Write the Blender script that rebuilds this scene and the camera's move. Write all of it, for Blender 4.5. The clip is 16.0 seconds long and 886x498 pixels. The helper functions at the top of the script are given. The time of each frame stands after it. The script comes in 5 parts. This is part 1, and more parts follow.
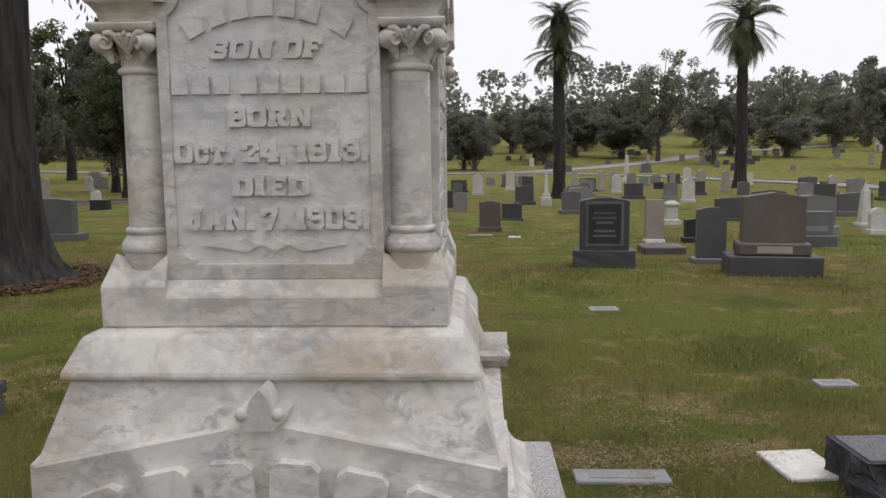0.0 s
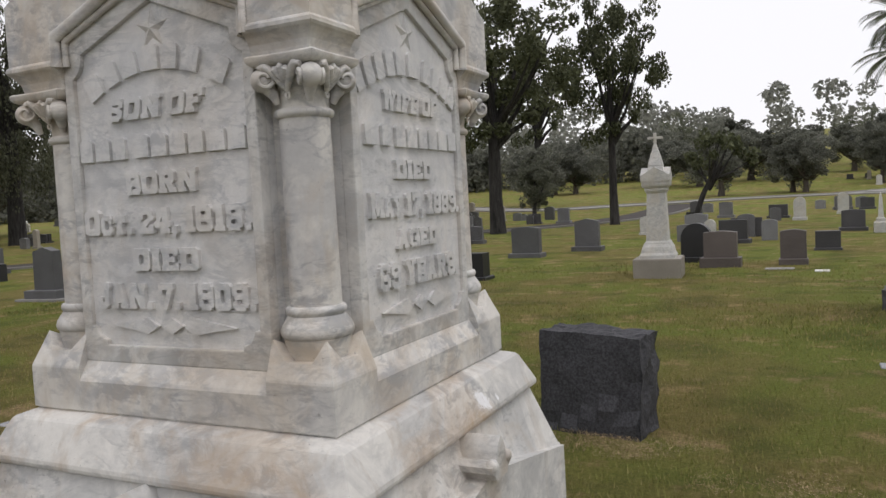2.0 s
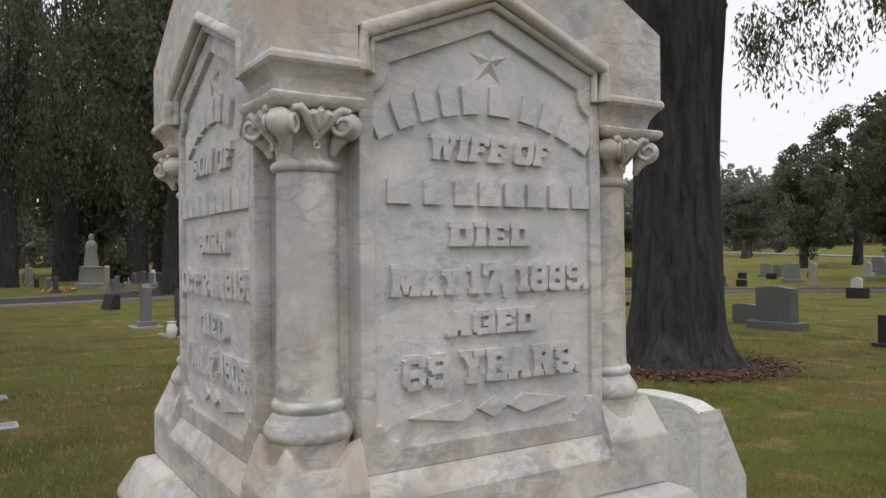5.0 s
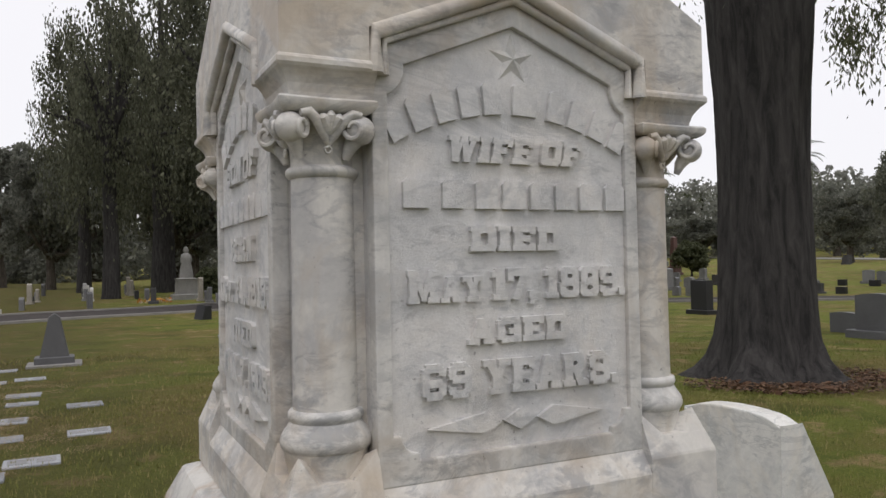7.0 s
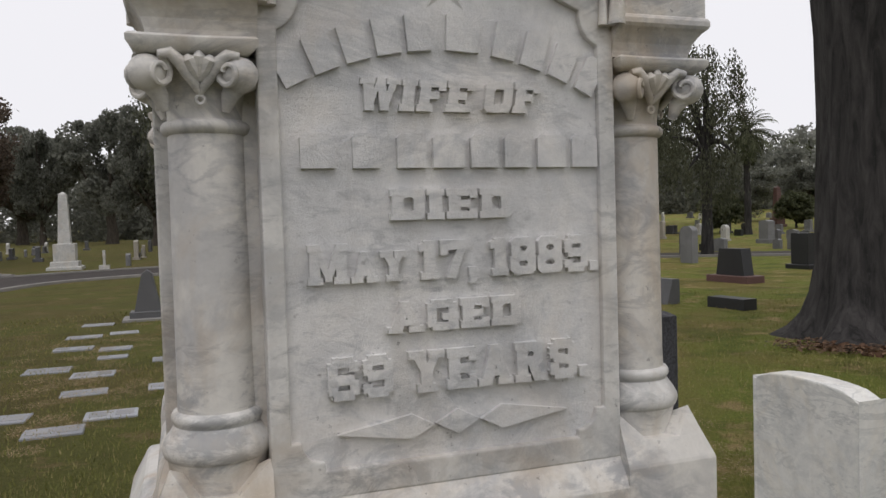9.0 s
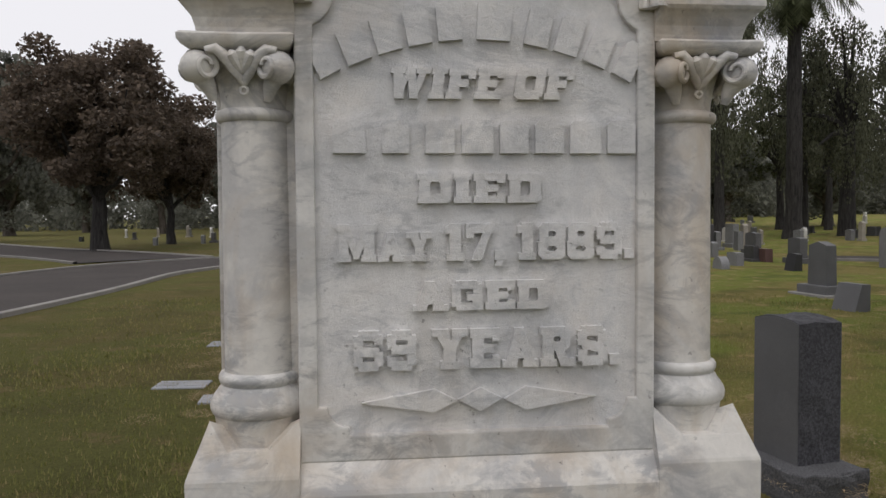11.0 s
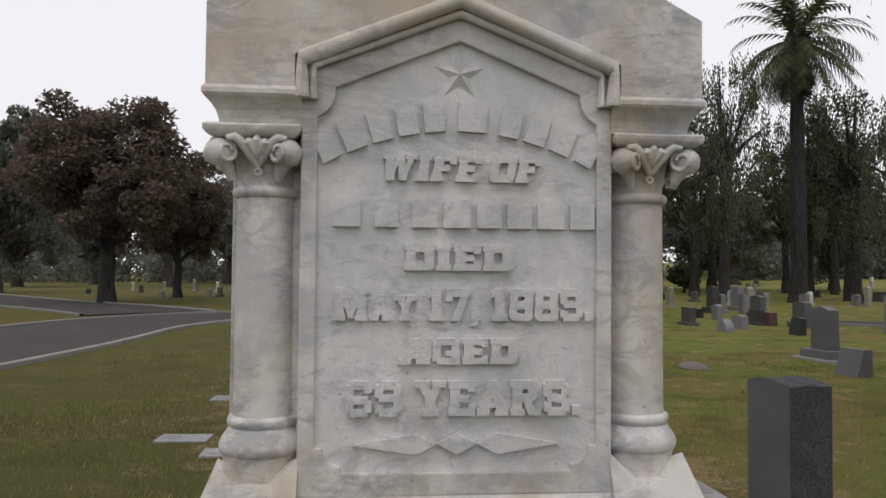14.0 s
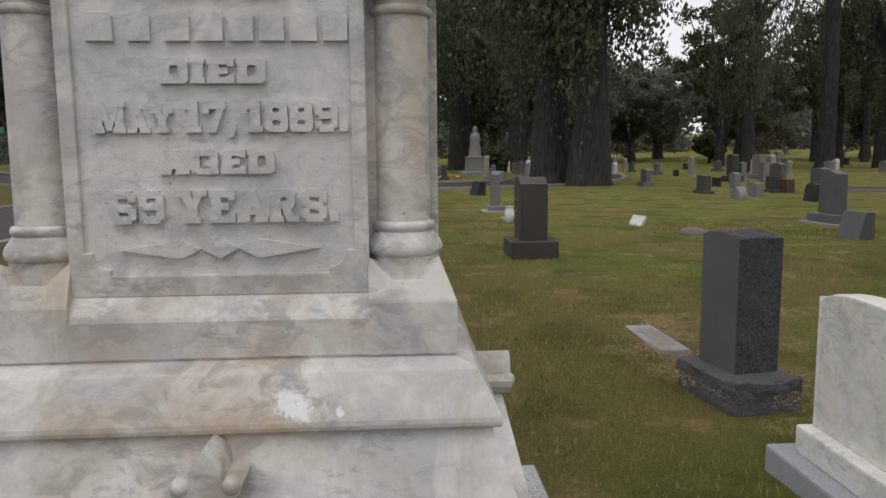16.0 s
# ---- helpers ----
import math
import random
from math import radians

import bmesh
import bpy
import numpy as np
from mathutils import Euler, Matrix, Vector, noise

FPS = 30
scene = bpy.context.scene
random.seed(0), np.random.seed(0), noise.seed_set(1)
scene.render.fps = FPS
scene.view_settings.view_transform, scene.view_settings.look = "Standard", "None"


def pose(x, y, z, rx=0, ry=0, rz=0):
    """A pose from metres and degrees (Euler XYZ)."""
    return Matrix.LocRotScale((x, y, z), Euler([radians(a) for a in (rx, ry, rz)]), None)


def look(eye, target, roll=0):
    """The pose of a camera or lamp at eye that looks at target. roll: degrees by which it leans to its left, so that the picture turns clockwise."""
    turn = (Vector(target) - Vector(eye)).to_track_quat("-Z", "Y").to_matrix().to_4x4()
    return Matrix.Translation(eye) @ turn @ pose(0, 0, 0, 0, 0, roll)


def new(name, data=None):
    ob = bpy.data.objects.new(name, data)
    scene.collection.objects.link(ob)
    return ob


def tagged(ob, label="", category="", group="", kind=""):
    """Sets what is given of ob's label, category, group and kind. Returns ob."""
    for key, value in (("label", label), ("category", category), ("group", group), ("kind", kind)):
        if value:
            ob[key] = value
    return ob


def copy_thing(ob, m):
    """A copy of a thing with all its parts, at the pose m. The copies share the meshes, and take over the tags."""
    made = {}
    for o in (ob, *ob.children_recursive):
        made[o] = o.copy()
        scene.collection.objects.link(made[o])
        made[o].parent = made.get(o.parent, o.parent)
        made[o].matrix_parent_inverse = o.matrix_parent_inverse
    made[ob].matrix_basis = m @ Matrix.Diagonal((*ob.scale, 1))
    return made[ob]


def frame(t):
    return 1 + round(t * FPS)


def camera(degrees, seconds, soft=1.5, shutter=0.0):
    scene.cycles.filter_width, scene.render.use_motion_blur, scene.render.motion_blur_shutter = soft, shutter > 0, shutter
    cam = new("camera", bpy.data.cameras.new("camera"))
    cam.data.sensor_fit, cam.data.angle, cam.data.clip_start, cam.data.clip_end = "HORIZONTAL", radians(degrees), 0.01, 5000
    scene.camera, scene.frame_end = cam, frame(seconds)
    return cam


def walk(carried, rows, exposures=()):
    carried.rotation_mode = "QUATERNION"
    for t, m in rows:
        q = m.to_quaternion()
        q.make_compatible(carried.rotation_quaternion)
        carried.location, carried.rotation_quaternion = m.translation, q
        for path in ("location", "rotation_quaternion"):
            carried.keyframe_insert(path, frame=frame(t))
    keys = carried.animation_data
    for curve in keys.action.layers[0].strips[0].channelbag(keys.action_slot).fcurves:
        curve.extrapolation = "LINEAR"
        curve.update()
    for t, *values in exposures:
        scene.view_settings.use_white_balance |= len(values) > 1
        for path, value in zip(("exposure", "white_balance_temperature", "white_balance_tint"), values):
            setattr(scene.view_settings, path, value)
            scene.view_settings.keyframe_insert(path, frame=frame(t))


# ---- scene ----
cam = camera(60.3, 16.0)
PATH = [
    (0, (0.471, -2.144, 1.537), (0.393, -0.158, 1.31), -0.6),
    (0.5, (0.69, -2.001, 1.529), (0.428, -0.032, 1.294), -1.5),
    (1, (1.009, -1.87, 1.563), (0.488, 0.051, 1.371), -2.6),
    (1.5, (1.117, -1.681, 1.548), (0.402, 0.178, 1.373), -2.7),
    (2, (1.191, -1.54, 1.576), (0.318, 0.255, 1.45), -3.0),
    (2.5, (1.337, -1.378, 1.581), (0.201, 0.265, 1.484), -4.1),
    (3, (1.463, -1.218, 1.594), (0.108, 0.251, 1.519), -3.6),
    (3.5, (1.439, -1.076, 1.612), (-0.051, 0.257, 1.553), -1.9),
    (4, (1.398, -0.97, 1.628), (-0.155, 0.29, 1.604), -1.2),
    (4.5, (1.427, -0.875, 1.629), (-0.192, 0.3, 1.621), -0.7),
    (5, (1.467, -0.793, 1.617), (-0.227, 0.27, 1.628), -0.6),
    (7.5, (1.491, -0.631, 1.604), (-0.328, 0.201, 1.621), -1.6),
    (8, (1.518, -0.544, 1.594), (-0.327, 0.228, 1.569), -2.3),
    (8.5, (1.447, -0.449, 1.599), (-0.425, 0.254, 1.544), -2.6),
    (9, (1.371, -0.366, 1.627), (-0.521, 0.279, 1.551), -1.7),
    (9.5, (1.399, -0.247, 1.627), (-0.545, 0.209, 1.5), -1.2),
    (10, (1.431, -0.192, 1.608), (-0.544, 0.088, 1.476), -0.6),
    (12.5, (1.471, -0.166, 1.618), (-0.521, -0.002, 1.566), -0.5),
    (13, (1.499, -0.144, 1.621), (-0.496, 0.002, 1.617), -0.6),
    (13.5, (1.545, -0.114, 1.617), (-0.451, 0.014, 1.621), -0.2),
    (14, (1.619, -0.158, 1.622), (-0.371, 0.031, 1.689), 0.5),
    (14.5, (1.7, -0.209, 1.569), (-0.272, 0.124, 1.517), 0.9),
    (15, (1.739, -0.116, 1.505), (-0.198, 0.337, 1.297), 0.2),
    (15.5, (1.746, 0.096, 1.488), (-0.191, 0.517, 1.22), -0.1),
    (16, (1.71, 0.288, 1.515), (-0.27, 0.407, 1.257), -0.5),
]
walk(cam, [(t, look(eye, target, roll)) for t, eye, target, roll in PATH], exposures=[(t, e, 6460, 13) for t, e in ((0, 0.02), (2, 0.06), (5, 0.02), (8, -0.04), (10, -0.12), (13, -0.08), (16, -0.08))])

# ---- sky, sun ----
world = bpy.data.worlds.new("overcast_sky")
scene.world = world
world.use_nodes = True
wn, wl = world.node_tree.nodes, world.node_tree.links
wn.clear()
w_out, w_bg = wn.new("ShaderNodeOutputWorld"), wn.new("ShaderNodeBackground")
w_sky, w_mix, w_ramp = wn.new("ShaderNodeTexSky"), wn.new("ShaderNodeMix"), wn.new("ShaderNodeValToRGB")
w_tc, w_sep = wn.new("ShaderNodeTexCoord"), wn.new("ShaderNodeSeparateXYZ")
w_sky.sky_type, w_sky.sun_disc = "NISHITA", False
SUN_EL, SUN_AZ = 66, 112
w_sky.sun_elevation, w_sky.sun_rotation = radians(SUN_EL), radians(SUN_AZ)
w_scale = wn.new("ShaderNodeVectorMath")
w_scale.operation = "SCALE"
w_scale.inputs[3].default_value = 0.10
w_mix.data_type = "RGBA"
w_mix.inputs[0].default_value = 0.93
w_ramp.color_ramp.elements[0].position, w_ramp.color_ramp.elements[0].color = 0.0, (0.96, 0.96, 0.975, 1)
w_ramp.color_ramp.elements[1].position, w_ramp.color_ramp.elements[1].color = 1.0, (1.05, 1.045, 1.05, 1)
wl.new(w_tc.outputs["Generated"], w_sep.inputs[0])
wl.new(w_sep.outputs[2], w_ramp.inputs[0])
wl.new(w_sky.outputs[0], w_scale.inputs[0])
wl.new(w_scale.outputs[0], w_mix.inputs[6])
wl.new(w_ramp.outputs[0], w_mix.inputs[7])
wl.new(w_mix.outputs[2], w_bg.inputs[0])
w_bg.inputs[1].default_value = 1.0
wl.new(w_bg.outputs[0], w_out.inputs[0])
sun = new("sun", bpy.data.lights.new("sun", "SUN"))
sun.data.energy, sun.data.angle, sun.data.color = 0.7, radians(25), (1.0, 0.97, 0.93)
_a, _e = radians(SUN_AZ), radians(SUN_EL)
sun.matrix_world = look((math.sin(_a) * math.cos(_e) * 50, math.cos(_a) * math.cos(_e) * 50, math.sin(_e) * 50), (0, 0, 0))


# ---- materials ----
class Mat:
    """A small builder of node materials."""

    def __init__(self, name, rough=0.6, metal=0.0, spec=0.5):
        self.m = bpy.data.materials.new(name)
        self.m.use_nodes = True
        self.n, self.l = self.m.node_tree.nodes, self.m.node_tree.links
        self.b = self.n["Principled BSDF"]
        self.b.inputs["Roughness"].default_value = rough
        self.b.inputs["Metallic"].default_value = metal
        self.b.inputs["Specular IOR Level"].default_value = spec
        self.geo = self.n.new("ShaderNodeNewGeometry")
        self.tc = self.n.new("ShaderNodeTexCoord")

    def coord(self, world=True):
        return self.geo.outputs["Position"] if world else self.tc.outputs["Object"]

    def noise(self, scale, detail=4, rough=0.55, distort=0.0, world=True, stretch=None):
        t = self.n.new("ShaderNodeTexNoise")
        t.inputs["Scale"].default_value, t.inputs["Detail"].default_value = scale, detail
        t.inputs["Roughness"].default_value, t.inputs["Distortion"].default_value = rough, distort
        src = self.coord(world)
        if stretch:
            mp = self.n.new("ShaderNodeMapping")
            mp.inputs["Scale"].default_value = stretch
            mp.inputs["Rotation"].default_value = (0.35, 0.5, 0.2)
            self.l.new(src, mp.inputs[0])
            src = mp.outputs[0]
        self.l.new(src, t.inputs["Vector"])
        return t.outputs["Fac"]

    def voronoi(self, scale, world=True, out="Distance"):
        t = self.n.new("ShaderNodeTexVoronoi")
        t.inputs["Scale"].default_value = scale
        self.l.new(self.coord(world), t.inputs["Vector"])
        return t.outputs[out]

    def ramp(self, fac, stops):
        r = self.n.new("ShaderNodeValToRGB")
        e = r.color_ramp.elements
        while len(e) < len(stops):
            e.new(0.5)
        for el, (p, c) in zip(e, stops):
            el.position = p
            el.color = (*c, 1) if isinstance(c, tuple) else (c, c, c, 1)
        self.l.new(fac, r.inputs[0])
        return r.outputs[0]

    def mix(self, fac, a, b, blend="MIX"):
        x = self.n.new("ShaderNodeMix")
        x.data_type, x.blend_type = "RGBA", blend
        for i, v in ((0, fac), (6, a), (7, b)):
            if isinstance(v, (int, float)):
                x.inputs[i].default_value = v
            elif isinstance(v, tuple):
                x.inputs[i].default_value = (*v, 1)
            else:
                self.l.new(v, x.inputs[i])
        return x.outputs[2]

    def color(self, c):
        if isinstance(c, tuple):
            self.b.inputs["Base Color"].default_value = (*c, 1)
        else:
            self.l.new(c, self.b.inputs["Base Color"])
        return self

    def rough(self, r):
        self.l.new(r, self.b.inputs["Roughness"])
        return self

    def bump(self, h, strength=0.3, dist=0.01):
        b = self.n.new("ShaderNodeBump")
        b.inputs["Strength"].default_value, b.inputs["Distance"].default_value = strength, dist
        self.l.new(h, b.inputs["Height"])
        self.l.new(b.outputs[0], self.b.inputs["Normal"])
        return self

    def random(self):
        o = self.n.new("ShaderNodeObjectInfo")
        return o.outputs["Random"]

    def island(self):
        return self.geo.outputs["Random Per Island"]


def make_marble(name, white, vein, stain, rough_text=False, tan=0.6, scrapes=()):
    a = Mat(name, 0.55, spec=0.35)
    cloud = a.ramp(a.noise(4.6, 7, 0.68, 0.7), [(0.42, tuple(0.48 * u + 0.52 * v for u, v in zip(white, vein))), (0.555, white)])
    fine = a.ramp(a.noise(34, 5, 0.7), [(0.32, 0.80), (0.62, 1.0)])
    c = a.mix(0.55, cloud, fine, "MULTIPLY")
    mott = a.ramp(a.noise(13, 6, 0.7, 0.7, stretch=(1, 1, 1.7)), [(0.47, 0.0), (0.59, 0.82)])
    gate1 = a.ramp(a.noise(2.6, 3, 0.5, 0.6), [(0.42, 0.0), (0.53, 1.0)])
    c = a.mix(a.mix(1.0, mott, gate1, "MULTIPLY"), c, tuple(v * 0.82 for v in vein))
    lines = a.ramp(a.noise(4.0, 6, 0.6, 1.8, stretch=(0.6, 0.6, 1.7)), [(0.46, 0.0), (0.494, 0.55), (0.502, 0.55), (0.54, 0.0)])
    gate2 = a.ramp(a.noise(3.1, 3), [(0.46, 0.0), (0.60, 1.0)])
    c = a.mix(a.mix(1.0, lines, gate2, "MULTIPLY"), c, tuple(v * 0.8 for v in vein))
    flecks = a.ramp(a.noise(30, 6, 0.72, 0.5, stretch=(0.7, 0.7, 1.9)), [(0.52, 0.0), (0.64, 0.6)])
    gate3 = a.ramp(a.noise(3.7, 4, 0.6), [(0.47, 0.0), (0.57, 1.0)])
    c = a.mix(a.mix(1.0, flecks, gate3, "MULTIPLY"), c, tuple(v * 0.68 for v in vein))
    rust = a.ramp(a.noise(2.7, 6, 0.66, 0.8), [(0.47, 0.0), (0.64, tan)])
    c = a.mix(rust, c, stain)
    streak = a.ramp(a.noise(15, 4, 0.6, 0.3, stretch=(1, 1, 0.14)), [(0.56, 0.0), (0.74, tan * 0.6)])
    c = a.mix(streak, c, tuple(v * 0.85 for v in stain))
    speck = a.ramp(a.noise(75, 3, 0.7), [(0.66, 0.0), (0.74, 0.8)])
    gate = a.ramp(a.noise(1.9, 2), [(0.48, 0.0), (0.62, 1.0)])
    c = a.mix(a.mix(1.0, speck, gate, "MULTIPLY"), c, (0.15, 0.14, 0.13))
    for at, size in scrapes:
        d = a.n.new("ShaderNodeVectorMath")
        d.operation = "DISTANCE"
        a.l.new(a.coord(), d.inputs[0])
        d.inputs[1].default_value = at
        near = a.ramp(d.outputs["Value"], [(0.0, 1.0), (size, 0.0)])
        edge = a.ramp(a.mix(0.55, near, a.noise(42, 4, 0.7, 0.8), "MIX"), [(0.54, 0.0), (0.60, 0.85)])
        c = a.mix(edge, c, (0.80, 0.80, 0.81))
    a.color(c)
    if rough_text:
        a.bump(a.noise(130, 6, 0.75), 0.75, 0.0035)
    else:
        a.bump(a.noise(70, 5, 0.65), 0.25, 0.0025)
    return a.m


def make_granite(name, dark, light, scale=260, rough=0.5, bump=0.12, stain=None):
    a = Mat(name, rough)
    g = a.ramp(a.noise(scale, 3, 0.75), [(0.38, dark), (0.62, light)])
    c = a.mix(a.ramp(a.noise(2.2, 4), [(0.35, 0.0), (0.75, 0.45)]), g, stain or tuple(v * 0.65 for v in dark))
    a.color(a.mix(0.22, c, a.ramp(a.random(), [(0.0, 0.0), (1.0, 0.75)]), "OVERLAY"))
    a.bump(a.noise(scale * 0.35, 4, 0.6), bump, 0.006)
    return a.m


def make_leaf(name, dark, light, trans=0.25):
    a = Mat(name, 0.65, spec=0.25)
    c = a.ramp(a.island(), [(0.0, dark), (0.7, light), (1.0, tuple(min(1, v * 1.35) for v in light))])
    a.color(a.mix(0.35, c, a.ramp(a.random(), [(0.0, 0.18), (1.0, 0.75)]), "OVERLAY"))
    t = a.n.new("ShaderNodeBsdfTranslucent")
    a.l.new(c, t.inputs[0])
    s = a.n.new("ShaderNodeMixShader")
    s.inputs[0].default_value = trans
    a.l.new(a.b.outputs[0], s.inputs[1])
    a.l.new(t.outputs[0], s.inputs[2])
    a.l.new(s.outputs[0], a.n["Material Output"].inputs[0])
    return a.m


def make_bark(name, dark, light):
    a = Mat(name, 0.9, spec=0.2)
    f = a.noise(9, 6, 0.65, 0.6, stretch=(1, 1, 0.16))
    a.color(a.mix(a.ramp(a.noise(38, 2), [(0.66, 0.0), (0.74, 0.2)]), a.ramp(f, [(0.35, dark), (0.68, light)]), tuple(min(1, v * 2.0) for v in light)))
    a.bump(f, 0.9, 0.05)
    return a.m


def grass_colour(a):
    big = a.noise(0.32, 5, 0.6, 0.4)
    mid = a.noise(1.7, 5, 0.65)
    fine = a.noise(42, 4, 0.75)
    green = a.ramp(fine, [(0.25, (0.100, 0.120, 0.027)), (0.55, (0.186, 0.212, 0.047)), (0.8, (0.280, 0.298, 0.085))])
    olive = a.ramp(fine, [(0.25, (0.128, 0.103, 0.037)), (0.6, (0.250, 0.202, 0.075)), (0.85, (0.365, 0.295, 0.125))])
    straw = a.ramp(fine, [(0.25, (0.210, 0.150, 0.068)), (0.7, (0.470, 0.350, 0.180))])
    c = a.mix(a.ramp(big, [(0.45, 0.0), (0.56, 0.85)]), green, olive)
    c = a.mix(a.ramp(mid, [(0.55, 0.0), (0.64, 0.85)]), c, straw)
    c = a.mix(a.ramp(a.noise(0.9, 3), [(0.38, 0.45), (0.49, 0.0)]), c, (0.060, 0.074, 0.020))
    # lawn colour turns darker and browner from y 3 down to y -1.5
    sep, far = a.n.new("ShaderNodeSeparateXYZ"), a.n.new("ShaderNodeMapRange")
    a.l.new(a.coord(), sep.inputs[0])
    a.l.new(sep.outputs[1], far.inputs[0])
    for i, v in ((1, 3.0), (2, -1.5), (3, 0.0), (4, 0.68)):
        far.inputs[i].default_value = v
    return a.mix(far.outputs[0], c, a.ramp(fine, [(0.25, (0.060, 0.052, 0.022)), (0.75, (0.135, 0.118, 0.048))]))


def make_ground():
    a = Mat("lawn", 0.95, spec=0.1)
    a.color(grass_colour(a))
    a.bump(a.noise(55, 5, 0.75), 1.0, 0.05)
    return a.m


def make_blade():
    a = Mat("grass_blade", 0.7, spec=0.2)
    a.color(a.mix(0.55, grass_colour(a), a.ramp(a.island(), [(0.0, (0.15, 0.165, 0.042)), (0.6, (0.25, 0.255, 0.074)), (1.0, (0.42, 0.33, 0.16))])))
    return a.m


def make_asphalt():
    a = Mat("asphalt", 0.92, spec=0.2)
    a.color(a.mix(a.ramp(a.noise(0.7, 4), [(0.4, 0.0), (0.7, 0.5)]), a.ramp(a.noise(160, 2, 0.8), [(0.3, (0.040, 0.035, 0.033)), (0.7, (0.070, 0.062, 0.058))]), (0.082, 0.072, 0.066)))
    a.bump(a.noise(140, 3), 0.4, 0.006)
    return a.m


MARBLE = make_marble("white_marble", (0.69, 0.675, 0.645), (0.36, 0.365, 0.37), (0.46, 0.385, 0.30))
MARBLE_TEXT = make_marble("pitted_marble", (0.76, 0.745, 0.725), (0.56, 0.568, 0.580), (0.65, 0.59, 0.52), True, 0.45)
MARBLE_CAP = make_marble("weathered_marble", (0.70, 0.675, 0.63), (0.40, 0.40, 0.41), (0.50, 0.415, 0.315), False, 0.75)
MARBLE_STREAK = make_marble("stained_marble", (0.68, 0.66, 0.62), (0.38, 0.38, 0.38), (0.43, 0.33, 0.235), False, 0.95, (((0.475, 0.10, 1.103), 0.06), ((0.475, 0.125, 1.085), 0.045), ((0.480, 0.188, 1.084), 0.025)))
MARBLE_FAR = make_marble("old_marble", (0.58, 0.57, 0.54), (0.44, 0.44, 0.43), (0.47, 0.43, 0.36))
WHITE_STONE = make_marble("chalky_white_marble", (0.75, 0.74, 0.70), (0.52, 0.53, 0.52), (0.68, 0.63, 0.54))
G_GREY = make_granite("grey_granite", (0.13, 0.13, 0.135), (0.27, 0.27, 0.275))
G_MID = make_granite("mid_grey_granite", (0.075, 0.074, 0.078), (0.16, 0.16, 0.165))
G_DARK = make_granite("dark_granite", (0.034, 0.033, 0.036), (0.085, 0.083, 0.088))
G_BLACK = make_granite("black_granite", (0.012, 0.012, 0.014), (0.03, 0.03, 0.033), rough=0.42)
G_ROCK = make_granite("rough_dark_rock", (0.022, 0.022, 0.026), (0.070, 0.070, 0.078), 60, 0.8, 1.0)
G_ROUGH = make_granite("rough_granite_edge", (0.040, 0.040, 0.044), (0.12, 0.12, 0.125), 90, 0.85, 1.0)
G_BROWN = make_granite("brown_granite", (0.075, 0.060, 0.055), (0.16, 0.135, 0.125))
G_RED = make_granite("red_granite", (0.075, 0.035, 0.030), (0.15, 0.08, 0.07))
G_TAN = make_granite("tan_stone", (0.26, 0.23, 0.19), (0.42, 0.39, 0.34))
G_SPECK = make_granite("speckled_granite", (0.10, 0.10, 0.105), (0.62, 0.62, 0.61), 210, 0.6, 0.15, stain=(0.30, 0.30, 0.30))
G_SPECK_DARK = make_granite("dark_speckled_granite", (0.05, 0.05, 0.055), (0.28, 0.28, 0.29), 150, 0.7, 0.3)
G_CARVED = make_granite("carved_brown_granite", (0.095, 0.082, 0.075), (0.185, 0.160, 0.148), 120, 0.7, 0.5)
CONCRETE = make_granite("concrete", (0.25, 0.24, 0.225), (0.38, 0.37, 0.35), 90, 0.9, 0.3)
KERB = make_granite("kerb_concrete", (0.19, 0.18, 0.165), (0.30, 0.285, 0.265), 90, 0.9, 0.3)
G_UMBER = make_granite("dark_brown_granite", (0.026, 0.022, 0.020), (0.066, 0.056, 0.051))
MARKER = make_granite("flat_marker_granite", (0.22, 0.23, 0.25), (0.38, 0.39, 0.41), 150, 0.6, 0.15)
BRONZE = make_granite("dull_lettering", (0.20, 0.20, 0.20), (0.30, 0.30, 0.30), 120, 0.6)
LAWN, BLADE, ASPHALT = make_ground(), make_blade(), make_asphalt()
BARK = make_bark("dark_bark", (0.020, 0.0190, 0.0186), (0.066, 0.0615, 0.059))
BARK_GREY = make_bark("grey_bark", (0.05, 0.042, 0.035), (0.14, 0.12, 0.10))
BARK_RED = make_bark("torn_reddish_bark", (0.05, 0.028, 0.018), (0.16, 0.09, 0.055))
LEAF_OAK = make_leaf("oak_leaf", (0.050, 0.058, 0.030), (0.115, 0.125, 0.068), 0.4)
# the next three have distance haze painted into the leaf colour
LEAF_FAR = make_leaf("far_haze_leaf", (0.108, 0.114, 0.088), (0.160, 0.166, 0.126), 0.45)
LEAF_HAZE = make_leaf("haze_tint_leaf", (0.17, 0.175, 0.155), (0.25, 0.255, 0.225), 0.45)
LEAF_MIST = make_leaf("mist_tint_leaf", (0.125, 0.13, 0.108), (0.195, 0.20, 0.165), 0.5)
LEAF_AIRY = make_leaf("airy_leaf", (0.10, 0.11, 0.075), (0.20, 0.21, 0.15), 0.4)
LEAF_DARK = make_leaf("drooping_leaf", (0.055, 0.059, 0.038), (0.125, 0.130, 0.085), 0.45)
LEAF_RED = make_leaf("plum_leaf", (0.080, 0.064, 0.050), (0.145, 0.112, 0.086), 0.45)
LEAF_PALM = make_leaf("palm_leaf", (0.040, 0.048, 0.022), (0.095, 0.105, 0.052), 0.2)
LEAF_DEAD = make_leaf("dead_palm_leaf", (0.10, 0.075, 0.05), (0.22, 0.17, 0.12), 0.1)
